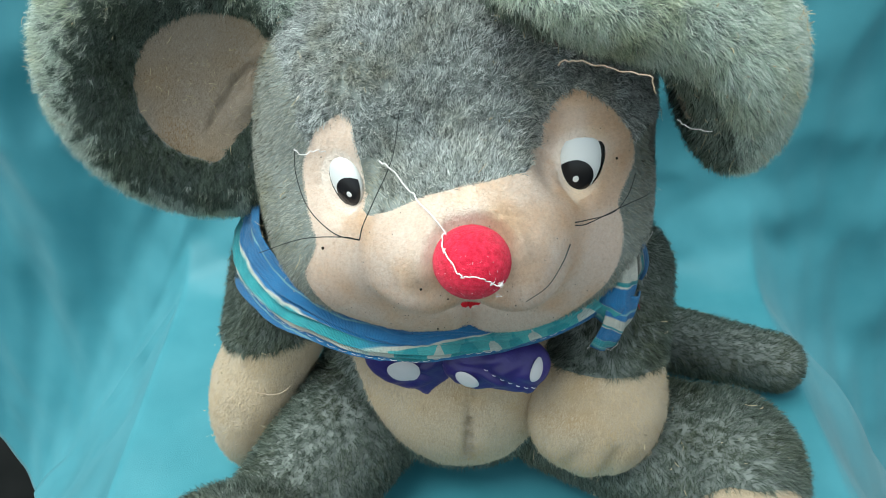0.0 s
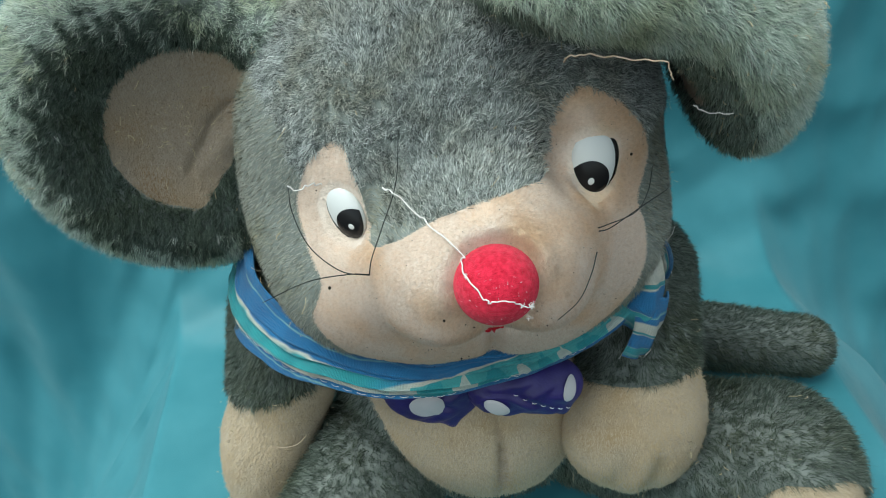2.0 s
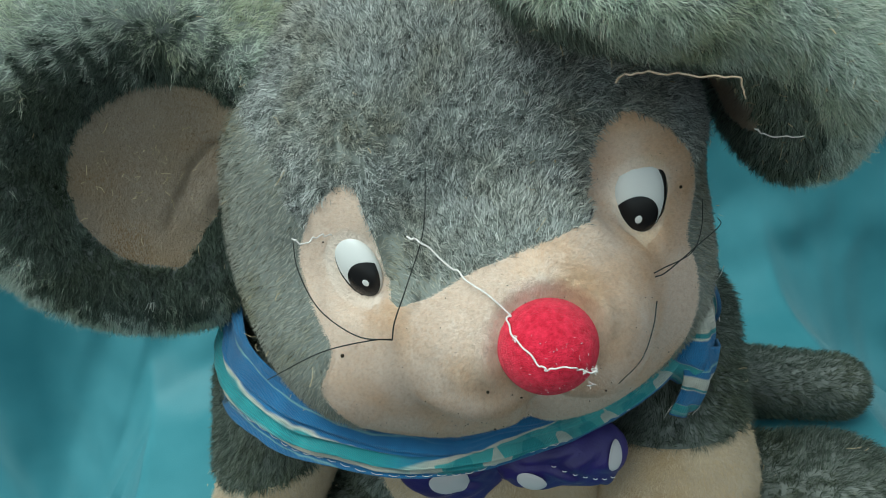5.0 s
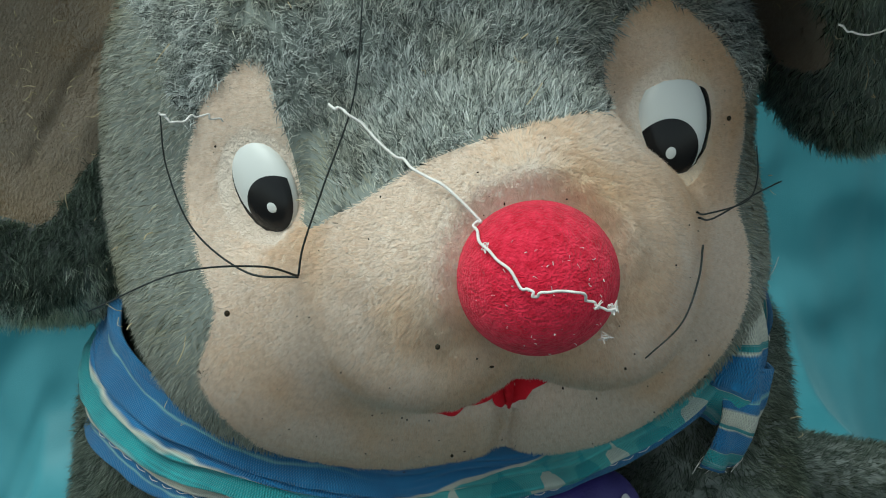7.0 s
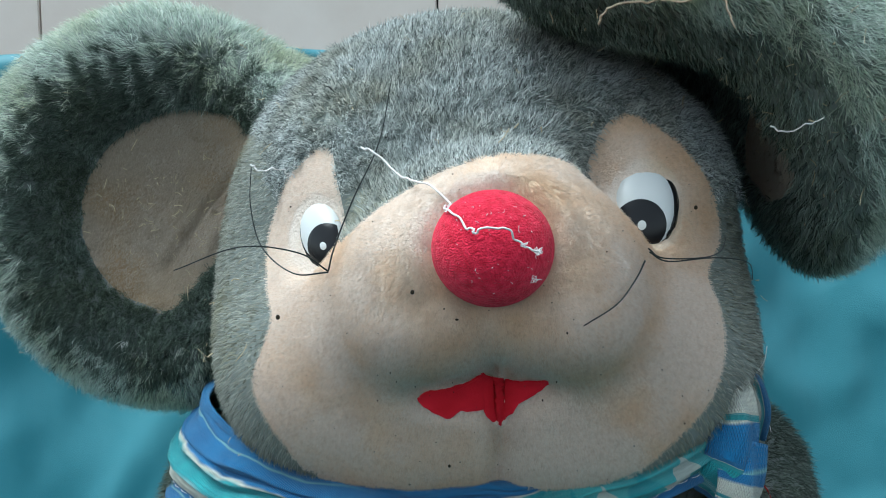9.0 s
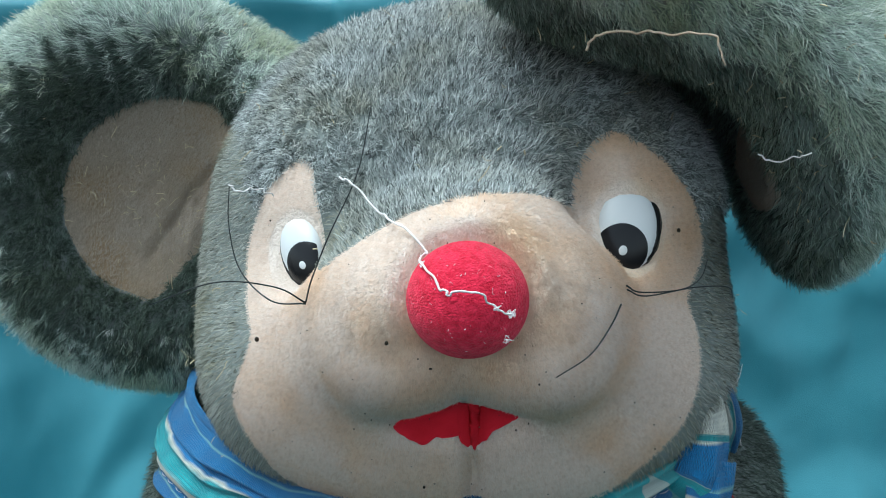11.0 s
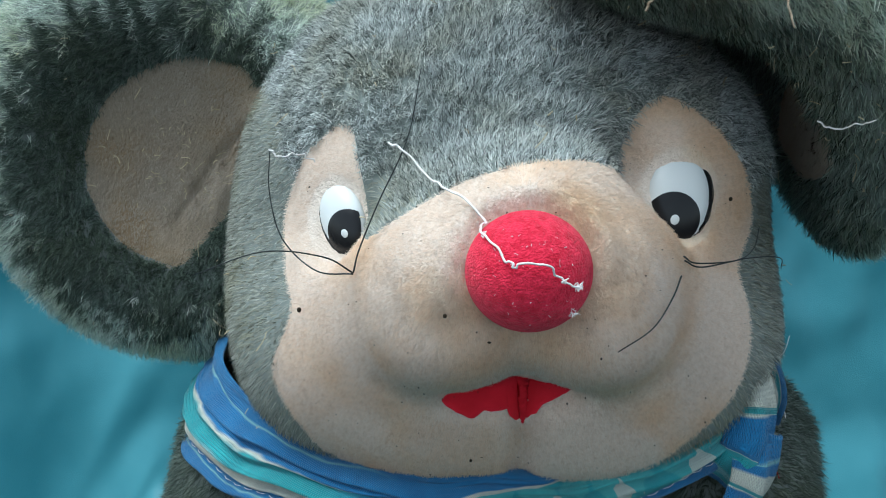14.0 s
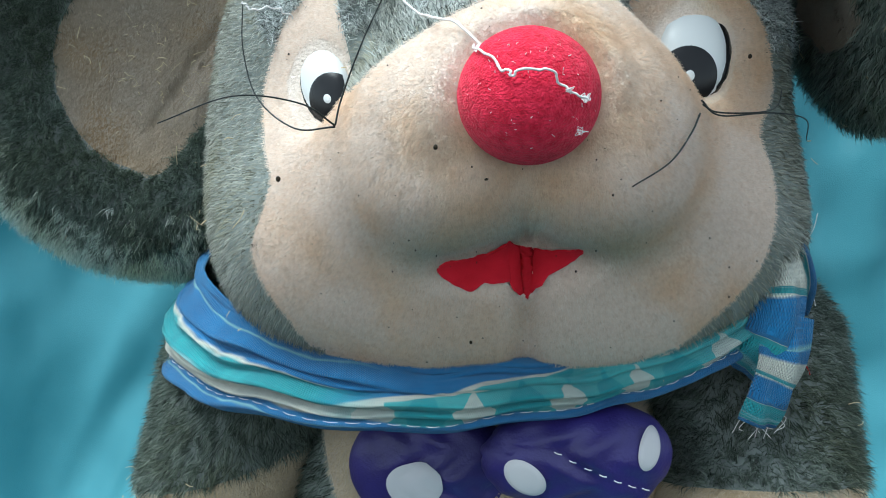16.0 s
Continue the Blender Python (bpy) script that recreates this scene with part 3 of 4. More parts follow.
EYES = (((-0.0515, 0.3685, 0.2885), (-0.58, -0.76, 0.22), 40, 1.02), ((0.0722, 0.3750, 0.2965), (0.10, -0.93, 0.34), -8, 1.18))


def head_bald(p):
    off = np.zeros(len(p), bool)
    for at, way, lean, size in EYES:
        q = (p - np.array(at)) / (size * np.array([0.0122, 0.03, 0.0152]))
        off |= (q**2).sum(1) < 1
    return off


def head_comb(p):
    """Down the sides of the head, back over the crown."""
    side = np.clip(np.abs(p[:, 0] - 0.005) / 0.1, 0, 1)[:, None]
    return (1 - side) * np.array([0.25, 0.5, 0.5]) + side * np.array([0, -0.15, -1.0])


gm = hv[gf].mean(1)
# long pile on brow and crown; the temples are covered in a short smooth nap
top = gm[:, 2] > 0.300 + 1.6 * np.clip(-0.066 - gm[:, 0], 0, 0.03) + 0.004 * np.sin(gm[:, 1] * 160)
pile("fur", hv, gf[top], head_shape, 150000, 0.0062, 0.00036, GREY_FUR, head, head_comb, 0.45, 0.75, seed=3, curl=0.9, soft=0.3, trim=mask_trim)
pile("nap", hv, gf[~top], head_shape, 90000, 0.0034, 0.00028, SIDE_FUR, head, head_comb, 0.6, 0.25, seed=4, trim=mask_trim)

# eyes: white domes with black lower discs, black rims and a small light dot
for at, way, lean, size in EYES:
    m = facing(at, way) @ pose(0, 0, 0, 0, 0, lean)
    mm = np.array(m)
    inward = 1 if lean > 0 else -1
    dome = lambda p, mm=mm, k=size: egg((p - mm[:3, 3]) @ mm[:3, :3], (0, 0, -0.001), (0.0098 * k, 0.0147 * k, 0.0050 * k))
    v, f = skin(dome, at, 4, 0.03)
    eye = from_arrays("eye", v, f, EYE_WHITE, mouse, "glossy white plastic eye with a black pupil")
    rim = lambda p, mm=mm, k=size: egg((p - mm[:3, 3]) @ mm[:3, :3], ((-0.0015 if inward > 0 else 0.0008), 0.0009, -0.0006 + (0.0005 if inward > 0 else 0)), (0.0102 * k, 0.0152 * k, 0.0032 * k))
    v, f = skin(rim, m @ Vector((0, 0.0005, -0.0012)), 4, 0.03)
    from_arrays("eye_rim", v, f, EYE_BLACK, eye, "black rim")
    a = np.linspace(0, 2 * np.pi, 36, endpoint=False)
    out = np.column_stack([0.0082 * np.cos(a) + 0.0022 * inward, -0.0075 + 0.0078 * np.sin(a)])
    keep = np.sqrt((out[:, 0] / 0.0097) ** 2 + (out[:, 1] / 0.0148) ** 2)
    out = out / np.maximum(keep, 0.97)[:, None] * 0.97 * size
    patch("pupil", dome, out, m @ Matrix.Translation((0, 0, 0.014)), EYE_BLACK, eye, 0.0002, 0.0001, label="black pupil")
    patch("glint_dot", dome, (oval(0.0013, 0.0015, 16) + np.array([0.002 * inward, -0.0082])) * size, m @ Matrix.Translation((0, 0, 0.014)), EYE_WHITE, eye, 0.0005, 0.0002, 3, "white dot")

# nose: a flocked ball
nose_shape = lambda p: egg(p, (0.0135, 0.3045, 0.2845), (0.0184, 0.0175, 0.0176))
v, f = skin(nose_shape, (0.0135, 0.3045, 0.2845), 5, 0.04)
nose = from_arrays("nose", v, f, RED, mouse, "round red flocked nose")

# mouth: two pieces of red felt under the muzzle
to_front = facing((0.013, 0.20, 0.2335), (0, -1, 0))
FELT = (((-0.0245, 0.0000), (-0.0220, 0.0016), (-0.0180, 0.0018), (-0.0132, 0.0026), (-0.0085, 0.0040), (-0.0040, 0.0070), (-0.0035, 0.0010), (-0.0033, -0.0060), (-0.0097, -0.0060), (-0.0148, -0.0077), (-0.0200, -0.0055), (-0.0235, -0.0025)),
        ((-0.0041, 0.0074), (-0.0015, 0.0052), (0.0052, 0.0042), (0.0119, 0.0046), (0.0175, 0.0056), (0.0154, 0.0003), (0.0088, -0.0043), (0.0033, -0.0109), (0.0003, -0.0108), (-0.0034, -0.0076), (-0.0042, 0.0010)))
FELT = [[(x * 1.07, z * 1.05) for x, z in outline] for outline in FELT]
for outline in FELT:
    patch("mouth_felt", head_shape, loop_line(outline, 60) + np.random.default_rng(4).normal(size=(60, 2)) * 0.00018, to_front, RED_FELT, mouse, 0.0010, 0.0006, 10, "bright red felt mouth")

# short soft nap over the face; it laps over the felt, the nose and the seam
def felt_bald(p):
    off = head_bald(p) | (nose_shape(p) < 0.0)
    for outline in FELT:
        edge = np.array(outline) + np.array([0.013, 0.2335])
        off |= inside(edge, p[:, 0], p[:, 2]) & (p[:, 1] < 0.38)
    return off


def face_comb(p):
    return (p - np.array([0.0135, 0.30, 0.284])) * np.array([1.0, 0.3, 1.0]) + np.array([0, 0, -0.03])


pile("nap", hv, cf, head_shape, 150000, 0.0018, 0.00019, CREAM_FUR, face, face_comb, 1.2, 0.20, bald=felt_bald, seed=61, soft=1.0, flat=0.95)

# whiskers: stiff black nylon
for pts in (((-0.036, 0.334, 0.2750), (-0.055, 0.338, 0.2760), (-0.068, 0.347, 0.285), (-0.0735, 0.354, 0.300), (-0.073, 0.355, 0.314)),
            ((-0.0360, 0.334, 0.2755), (-0.0385, 0.333, 0.284), (-0.033, 0.333, 0.300), (-0.024, 0.338, 0.320), (-0.020, 0.345, 0.342)),
            ((-0.0360, 0.334, 0.2753), (-0.050, 0.325, 0.2835), (-0.068, 0.320, 0.286), (-0.089, 0.318, 0.279)),
            ((0.056, 0.342, 0.2780), (0.072, 0.346, 0.278), (0.088, 0.354, 0.2775), (0.098, 0.368, 0.279), (0.104, 0.382, 0.284)),
            ((0.0565, 0.341, 0.2775), (0.074, 0.345, 0.277), (0.094, 0.360, 0.277), (0.110, 0.375, 0.274), (0.117, 0.392, 0.266)),
            ((0.0500, 0.331, 0.2765), (0.0510, 0.322, 0.273), (0.0485, 0.311, 0.2665), (0.040, 0.303, 0.261))):
    pts = np.array(pts)
    pts = pts + slope(head_shape, pts) * np.clip(0.0024 - head_shape(pts), 0, None)[:, None]
    cord("whisker", pts, 0.00032, WHISKER, mouse, sides=5, taper=0.6)

# ears
FOLD = ((-0.092, 0.445, 0.325), (-0.1092, 0.452, 0.3134), (-0.1226, 0.4545, 0.3003), (-0.1331, 0.4535, 0.2859), (-0.1408, 0.4508, 0.2741))


def ear_left_shape(p):
    d = egg(p, (-0.145, 0.462, 0.301), (0.092, 0.034, 0.098), 0, -12, 8)
    d = blend(d, rod(p, (-0.09, 0.46, 0.33), (-0.07, 0.465, 0.33), 0.03, 0.03), 0.03)
    d = carve(d, egg(p, (-0.142, 0.425, 0.307), (0.058, 0.030, 0.068), 0, -12, 8), 0.02)
    # the lining is folded: a crease with a soft ridge beside it
    d = blend(d, rod(p, (-0.090, 0.450, 0.318), (-0.132, 0.4585, 0.272), 0.003, 0.003), 0.010)
    for a, b in zip(FOLD[:-1], FOLD[1:]):
        d = carve(d, rod(p, a, b, 0.0016, 0.0016), 0.005)
    return d


EAR_R = (0.139, 0.430, 0.357)


def ear_right_shape(p):
    q = turned(p, EAR_R, 0, 50, 4)
    q = q + np.column_stack([0 * q[:, 0], 0 * q[:, 0], 5.5 * q[:, 0] ** 2 + 1.5 * np.minimum(q[:, 1] + 0.02, 0) ** 2])
    d = egg(q, (0, 0, 0), (0.083, 0.082, 0.036))
    d = blend(d, egg(p, (0.070, 0.383, 0.389), (0.058, 0.045, 0.024), 0, 10, 0), 0.032)
    d = carve(d, egg(q, (-0.01, 0.01, -0.036), (0.05, 0.045, 0.022)), 0.015)
    return d


v, f = skin(ear_left_shape, (-0.145, 0.475, 0.303), 6, 0.2)
lined = inside(oval(0.051, 0.049, 32, 15) + np.array([-0.130, 0.299]), v[f].mean(1)[:, 0], v[f].mean(1)[:, 2]) & (v[f].mean(1)[:, 1] < 0.468) & (v[f].mean(1)[:, 0] < -0.112 + 0.85 * (v[f].mean(1)[:, 2] - 0.282))
v = smooth_seam(v, f, lined, ear_left_shape)
ear, (ev, ef) = split("ear", v, f, ~lined, GREY_SKIN, mouse, "large round grey ear standing out")
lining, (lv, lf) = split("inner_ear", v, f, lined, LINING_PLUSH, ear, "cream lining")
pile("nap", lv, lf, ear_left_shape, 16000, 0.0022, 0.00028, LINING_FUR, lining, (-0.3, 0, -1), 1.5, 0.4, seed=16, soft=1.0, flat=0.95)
away = lambda p: (p - np.array([-0.12, 0.47, 0.33])) * np.array([1, 0.3, 1]) + np.array([0, 0, -0.04])
EAR_EDGE = oval(0.051, 0.049, 32, 15) + np.array([-0.130, 0.299])


def ear_trim(p):
    return np.where(p[:, 1] < 0.468, np.clip(0.7 + from_edge(EAR_EDGE, p[:, 0], p[:, 2]) / 0.03, 0.7, 1), 1)


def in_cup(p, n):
    """The ring of fur round the lining that takes the shade-darkened colour, ragged towards the rim."""
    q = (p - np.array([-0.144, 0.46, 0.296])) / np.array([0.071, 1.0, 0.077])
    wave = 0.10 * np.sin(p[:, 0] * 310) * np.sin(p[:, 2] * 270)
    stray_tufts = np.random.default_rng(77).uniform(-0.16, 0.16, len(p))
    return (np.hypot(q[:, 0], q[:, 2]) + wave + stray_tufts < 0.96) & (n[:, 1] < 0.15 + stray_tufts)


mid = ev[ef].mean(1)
# shade is painted in: the cup gets a darker copy of the ear fur
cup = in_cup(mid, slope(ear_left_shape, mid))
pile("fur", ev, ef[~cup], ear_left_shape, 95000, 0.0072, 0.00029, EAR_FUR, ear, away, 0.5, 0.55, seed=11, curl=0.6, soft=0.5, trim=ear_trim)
pile("matted_fur", ev, ef[cup], ear_left_shape, 55000, 0.0062, 0.00030, CUP_SHADE_FUR, ear, away, 0.35, 0.55, seed=15, curl=0.6, soft=0.5, trim=ear_trim)

v, f = skin(ear_right_shape, (0.139, 0.430, 0.358), 6, 0.2)
mid = turned(v[f].mean(1), EAR_R, 0, 50, 4)
lined = (slope(ear_right_shape, v[f].mean(1)) @ np.array([-0.69, 0, -0.72]) > 0.55) & inside(oval(0.018, 0.032), mid[:, 0] - 0.026, mid[:, 1] + 0.004)
v = smooth_seam(v, f, lined, ear_right_shape)
ear, (ev, ef) = split("ear", v, f, ~lined, GREY_SKIN, mouse, "large grey ear flopping forward over the brow")
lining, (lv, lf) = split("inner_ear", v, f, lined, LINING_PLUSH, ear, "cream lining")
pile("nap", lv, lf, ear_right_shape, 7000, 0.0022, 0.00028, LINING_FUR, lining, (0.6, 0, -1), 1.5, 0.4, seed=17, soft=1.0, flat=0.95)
# faces turned down and inwards take fur with shade in its colour
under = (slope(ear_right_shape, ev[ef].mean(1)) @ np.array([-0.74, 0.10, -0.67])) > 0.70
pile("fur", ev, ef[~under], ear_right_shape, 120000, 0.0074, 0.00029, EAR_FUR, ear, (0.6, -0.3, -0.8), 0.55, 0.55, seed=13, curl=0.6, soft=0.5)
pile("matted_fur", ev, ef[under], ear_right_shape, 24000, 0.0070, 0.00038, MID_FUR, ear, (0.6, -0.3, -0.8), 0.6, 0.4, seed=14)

# body, limbs and tail
def body_shape(p):
    d = egg(p, (0.012, 0.462, 0.100), (0.100, 0.092, 0.100))
    d = blend(d, egg(p, (0.015, 0.425, 0.085), (0.062, 0.058, 0.062)), 0.03)
    return carve(d, egg(p, (0.017, 0.365, 0.08), (0.0015, 0.008, 0.06)), 0.006)


v, f = skin(body_shape, (0.012, 0.45, 0.10), 5, 0.2)
front = inside(((-0.078, 0.17), (-0.055, 0.11), (-0.036, 0.075), (-0.005, 0.045), (0.019, 0.036), (0.045, 0.05), (0.07, 0.10), (0.085, 0.17), (0.06, 0.22), (-0.05, 0.22)), v[f].mean(1)[:, 0], v[f].mean(1)[:, 2]) & (v[f].mean(1)[:, 1] < 0.45)
v = smooth_seam(v, f, front, body_shape)
body, (bv, bf) = split("body", v, f, ~front, GREY_SKIN, mouse, "grey furry body")
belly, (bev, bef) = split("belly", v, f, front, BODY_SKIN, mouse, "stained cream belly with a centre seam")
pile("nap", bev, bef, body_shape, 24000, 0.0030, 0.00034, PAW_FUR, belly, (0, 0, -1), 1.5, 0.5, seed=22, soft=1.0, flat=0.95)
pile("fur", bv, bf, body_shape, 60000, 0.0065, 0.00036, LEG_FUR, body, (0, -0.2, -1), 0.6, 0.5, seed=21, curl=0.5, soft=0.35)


def limb(name, shape, mid, pale, label, fur_count, seed, comb, pale_name, length=0.007, pale_label="cream paw"):
    v, f = skin(shape, mid, 5, 0.25)
    is_pale = pale(v[f].mean(1))
    v = smooth_seam(v, f, is_pale, shape)
    ob, (a, b2) = split(name, v, f, ~is_pale, GREY_SKIN, mouse, label)
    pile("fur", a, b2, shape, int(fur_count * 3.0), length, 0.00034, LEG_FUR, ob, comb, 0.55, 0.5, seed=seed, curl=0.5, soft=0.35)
    if is_pale.any():
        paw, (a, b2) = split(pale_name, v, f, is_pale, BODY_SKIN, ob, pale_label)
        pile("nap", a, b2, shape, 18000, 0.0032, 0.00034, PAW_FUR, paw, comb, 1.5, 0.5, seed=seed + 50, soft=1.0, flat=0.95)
    return ob


ARM_L = lambda p: blend(rod(p, (-0.102, 0.45, 0.160), (-0.130, 0.430, 0.085), 0.041, 0.031), egg(p, (-0.142, 0.418, 0.045), (0.029, 0.033, 0.044)), 0.03)
limb("arm", ARM_L, (-0.125, 0.432, 0.09), lambda c: c[:, 2] < 0.122 + 0.25 * (c[:, 0] + 0.13), "grey arm hanging beside the body", 14000, 31, (-0.2, -0.2, -1), "paw")
ARM_R = lambda p: carve(carve(blend(rod(p, (0.108, 0.435, 0.170), (0.108, 0.392, 0.120), 0.043, 0.037), egg(p, (0.100, 0.372, 0.098), (0.044, 0.036, 0.042), 0, 20, 0), 0.025), rod(p, (0.086, 0.333, 0.112), (0.078, 0.345, 0.064), 0.003, 0.002), 0.010), rod(p, (0.108, 0.334, 0.105), (0.104, 0.345, 0.060), 0.0025, 0.002), 0.009)
limb("arm", ARM_R, (0.108, 0.395, 0.12), lambda c: c[:, 2] + 0.35 * (c[:, 1] - 0.37) < 0.143, "grey arm bent over the belly", 14000, 33, (0, -0.3, -1), "paw")
LEG_R = lambda p: blend(rod(p, (0.085, 0.42, 0.055), (0.185, 0.365, 0.053), 0.044, 0.046), egg(p, (0.198, 0.350, 0.056), (0.038, 0.054, 0.052)), 0.03)
limb("leg", LEG_R, (0.17, 0.372, 0.06), lambda c: (c[:, 1] < 0.322) & (c[:, 2] < 0.095), "grey leg stretched out over the sheet", 26000, 35, (0.7, -0.4, -0.3), "sole", 0.008, "cream sole")
LEG_L = lambda p: blend(rod(p, (-0.058, 0.42, 0.052), (-0.108, 0.335, 0.040), 0.048, 0.038), egg(p, (-0.128, 0.295, 0.050), (0.054, 0.042, 0.052)), 0.014)
limb("leg", LEG_L, (-0.108, 0.325, 0.045), lambda c: (c[:, 1] < 0.272) & (c[:, 2] < 0.10), "grey leg pointing forward on the sheet", 26000, 37, (-0.3, -0.8, -0.2), "sole", 0.008, "cream sole")
TAIL = lambda p: rod(p, (0.06, 0.545, 0.045), (0.275, 0.492, 0.026), 0.030, 0.0225)
v, f = skin(TAIL, (0.17, 0.519, 0.035), 6, 0.3, (4, 1, 1))
tail = from_arrays("tail", v, f, GREY_SKIN, mouse, "long straight grey tail lying on the sheet")
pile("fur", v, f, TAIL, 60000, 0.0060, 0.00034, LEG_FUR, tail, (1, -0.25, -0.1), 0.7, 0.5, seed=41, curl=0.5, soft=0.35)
for ob in list(mouse.children):
    ob.matrix_parent_inverse = HOME


# ---- neckerchief ----
scarf = tagged(new("neckerchief"), "knotted cotton neckerchief printed in blue, teal and cream", "neckerchief")
# x, y, z of the upper edge, then how far the band goes out and down
NECK = ((0.100, 0.395, 0.220, 0.004, 0.024), (0.080, 0.372, 0.212, 0.006, 0.023), (0.050, 0.360, 0.202, 0.005, 0.019), (0.029, 0.356, 0.1975, 0.005, 0.018), (0.0, 0.355, 0.195, 0.006, 0.0195),
        (-0.030, 0.357, 0.1945, 0.007, 0.022), (-0.065, 0.372, 0.199, 0.010, 0.028), (-0.093, 0.392, 0.204, 0.014, 0.034), (-0.115, 0.425, 0.210, 0.020, 0.040), (-0.118, 0.46, 0.216, 0.018, 0.042),
        (-0.10, 0.51, 0.22, 0.016, 0.038), (-0.04, 0.548, 0.222, 0.014, 0.036), (0.035, 0.55, 0.222, 0.014, 0.036), (0.082, 0.512, 0.222, 0.012, 0.036), (0.10, 0.45, 0.222, 0.006, 0.030))


def band(name, lo, hi, push, waves, seed, phase=0.0):
    n, m = 240, 30
    line = loop_line(NECK, n)
    mid = line[:, :2].mean(0)
    rng = np.random.default_rng(seed)
    verts, uvs = [], []
    for i, (x, y, z, out, down) in enumerate(line):
        away = np.array([x, y]) - mid
        away /= np.linalg.norm(away)
        for j in range(m + 1):
            s = lo + (hi - lo) * j / m
            swell = math.sin(math.pi * j / m) * 0.0045 + (0.0012 + 0.0012 * (1 if x < -0.03 else 0.3)) * (1 - 2 * abs(math.sin(waves * j / m * 3.14 + phase + 0.7 * math.sin(i * 0.07 + seed))))
            wob = 0.0012 * noise.noise(Vector((i * 0.09, j * 0.35, seed)))
            o = push + out * s + swell + wob
            verts.append((x + away[0] * o, y + away[1] * o, z - down * s + 0.0008 * math.sin(i * 0.31 + seed)))
            uvs.append((i / n * 6, s))
    faces = [(i * (m + 1) + j, i * (m + 1) + j + 1, ((i + 1) % n) * (m + 1) + j + 1, ((i + 1) % n) * (m + 1) + j) for i in range(n) for j in range(m)]
    mesh = bpy.data.meshes.new(name)
    mesh.from_pydata(verts, [], faces)
    layer = mesh.uv_layers.new(name="UVMap")
    for loop in mesh.loops:
        layer.data[loop.index].uv = uvs[loop.vertex_index]
    mesh.update()
    ob = link(name, mesh, SCARF, scarf)
    s = ob.modifiers.new("thickness", "SOLIDIFY")
    s.thickness, s.offset = 0.0011, 0
    return np.array(verts).reshape(n, m + 1, 3)


band("fold", -0.12, 0.42, 0.0015, 1.5, 1)
low_fold = band("fold", 0.36, 1.0, 0.000, 2.0, 2, 1.0)
band("fold", 0.22, 0.72, 0.0035, 2.5, 3, 2.0)
hem = low_fold[:, 20] + np.array([0, -0.0009, 0.0])
for i in range(8, 140, 3):
    away = hem[i] - np.array([0.0, 0.45, hem[i][2]])
    away /= np.linalg.norm(away)
    cord("stitch", [hem[i] + away * 0.0006, hem[i + 1] + away * 0.0012, hem[i + 2] + away * 0.0006], 0.00014, THREAD, scarf, sides=4)


def strip(name, line, wide, parent, turn=0.0, seed=1, curl=0.5, crosswise=False):
    """A folded end of cloth along a line: a trough-shaped strip."""
    p = loop_open(line, 28)
    way = np.gradient(p, axis=0)
    way /= np.linalg.norm(way, axis=1)[:, None]
    verts, uvs = [], []
    for i, (at, w) in enumerate(zip(p, way)):
        side = np.cross(w, (0.25, -1.0, 0.1))
        side /= np.linalg.norm(side)
        out = np.cross(side, w)
        k = i / (len(p) - 1)
        for j in range(13):
            a = (j / 12 - 0.5) * 2
            width = wide[0] * (1 - k) + wide[1] * k
            c, s = math.cos(turn * k), math.sin(turn * k)
            ox, oz = a * width * (1 - 0.3 * curl), (1 - a * a) * width * curl + 0.0012 * math.sin(a * 7 + k * 5 + seed)
            verts.append(at + side * (c * ox - s * oz) + out * (s * ox + c * oz))
            uvs.append((j / 12 * 0.3 + seed, float(np.interp(k, (0, 0.28, 0.31, 0.48, 0.51, 0.70, 0.73, 0.92, 0.95, 1), (0.95, 0.84, 0.78, 0.66, 0.33, 0.14, 0.42, 0.56, 0.2, 0.14))) + 0.02 * a) if crosswise else (k * 1.1 + seed, j / 12))
    mesh = bpy.data.meshes.new(name)
    mesh.from_pydata([tuple(q) for q in verts], [], grid_mesh(len(p) - 1, 12))
    layer = mesh.uv_layers.new(name="UVMap")
    for loop in mesh.loops:
        layer.data[loop.index].uv = uvs[loop.vertex_index]
    mesh.update()
    ob = link(name, mesh, SCARF, parent)
    s = ob.modifiers.new("thickness", "SOLIDIFY")
    s.thickness, s.offset = 0.0011, 0
    return ob


def loop_open(points, n):
    p = np.array(points, float)
    ext = np.vstack([2 * p[0] - p[1], p, 2 * p[-1] - p[-2]])
    out = []
    for s in np.linspace(0, len(p) - 1 - 1e-6, n):
        i, u = int(s), s - int(s)
        a, b2, c, d = ext[i : i + 4]
        out.append(0.5 * (2 * b2 + (c - a) * u + (2 * a - 5 * b2 + 4 * c - d) * u * u + (3 * b2 - a - 3 * c + d) * u**3))
    return np.array(out)


strip("knot", ((0.098, 0.402, 0.228), (0.102, 0.386, 0.228), (0.1035, 0.376, 0.214), (0.1005, 0.374, 0.199), (0.095, 0.380, 0.190)), (0.0130, 0.0140), scarf, 0.2, 4, 0.7, True)
strip("hanging_end", ((0.107, 0.375, 0.206), (0.104, 0.371, 0.192), (0.099, 0.369, 0.180), (0.0955, 0.370, 0.171)), (0.0135, 0.0125), scarf, 0.7, 5, 0.6, True)
strip("loose_end", ((0.108, 0.398, 0.231), (0.114, 0.391, 0.227), (0.118, 0.389, 0.215), (0.117, 0.392, 0.203)), (0.006, 0.005), scarf, -0.4, 9, 0.6)
rng = np.random.default_rng(5)
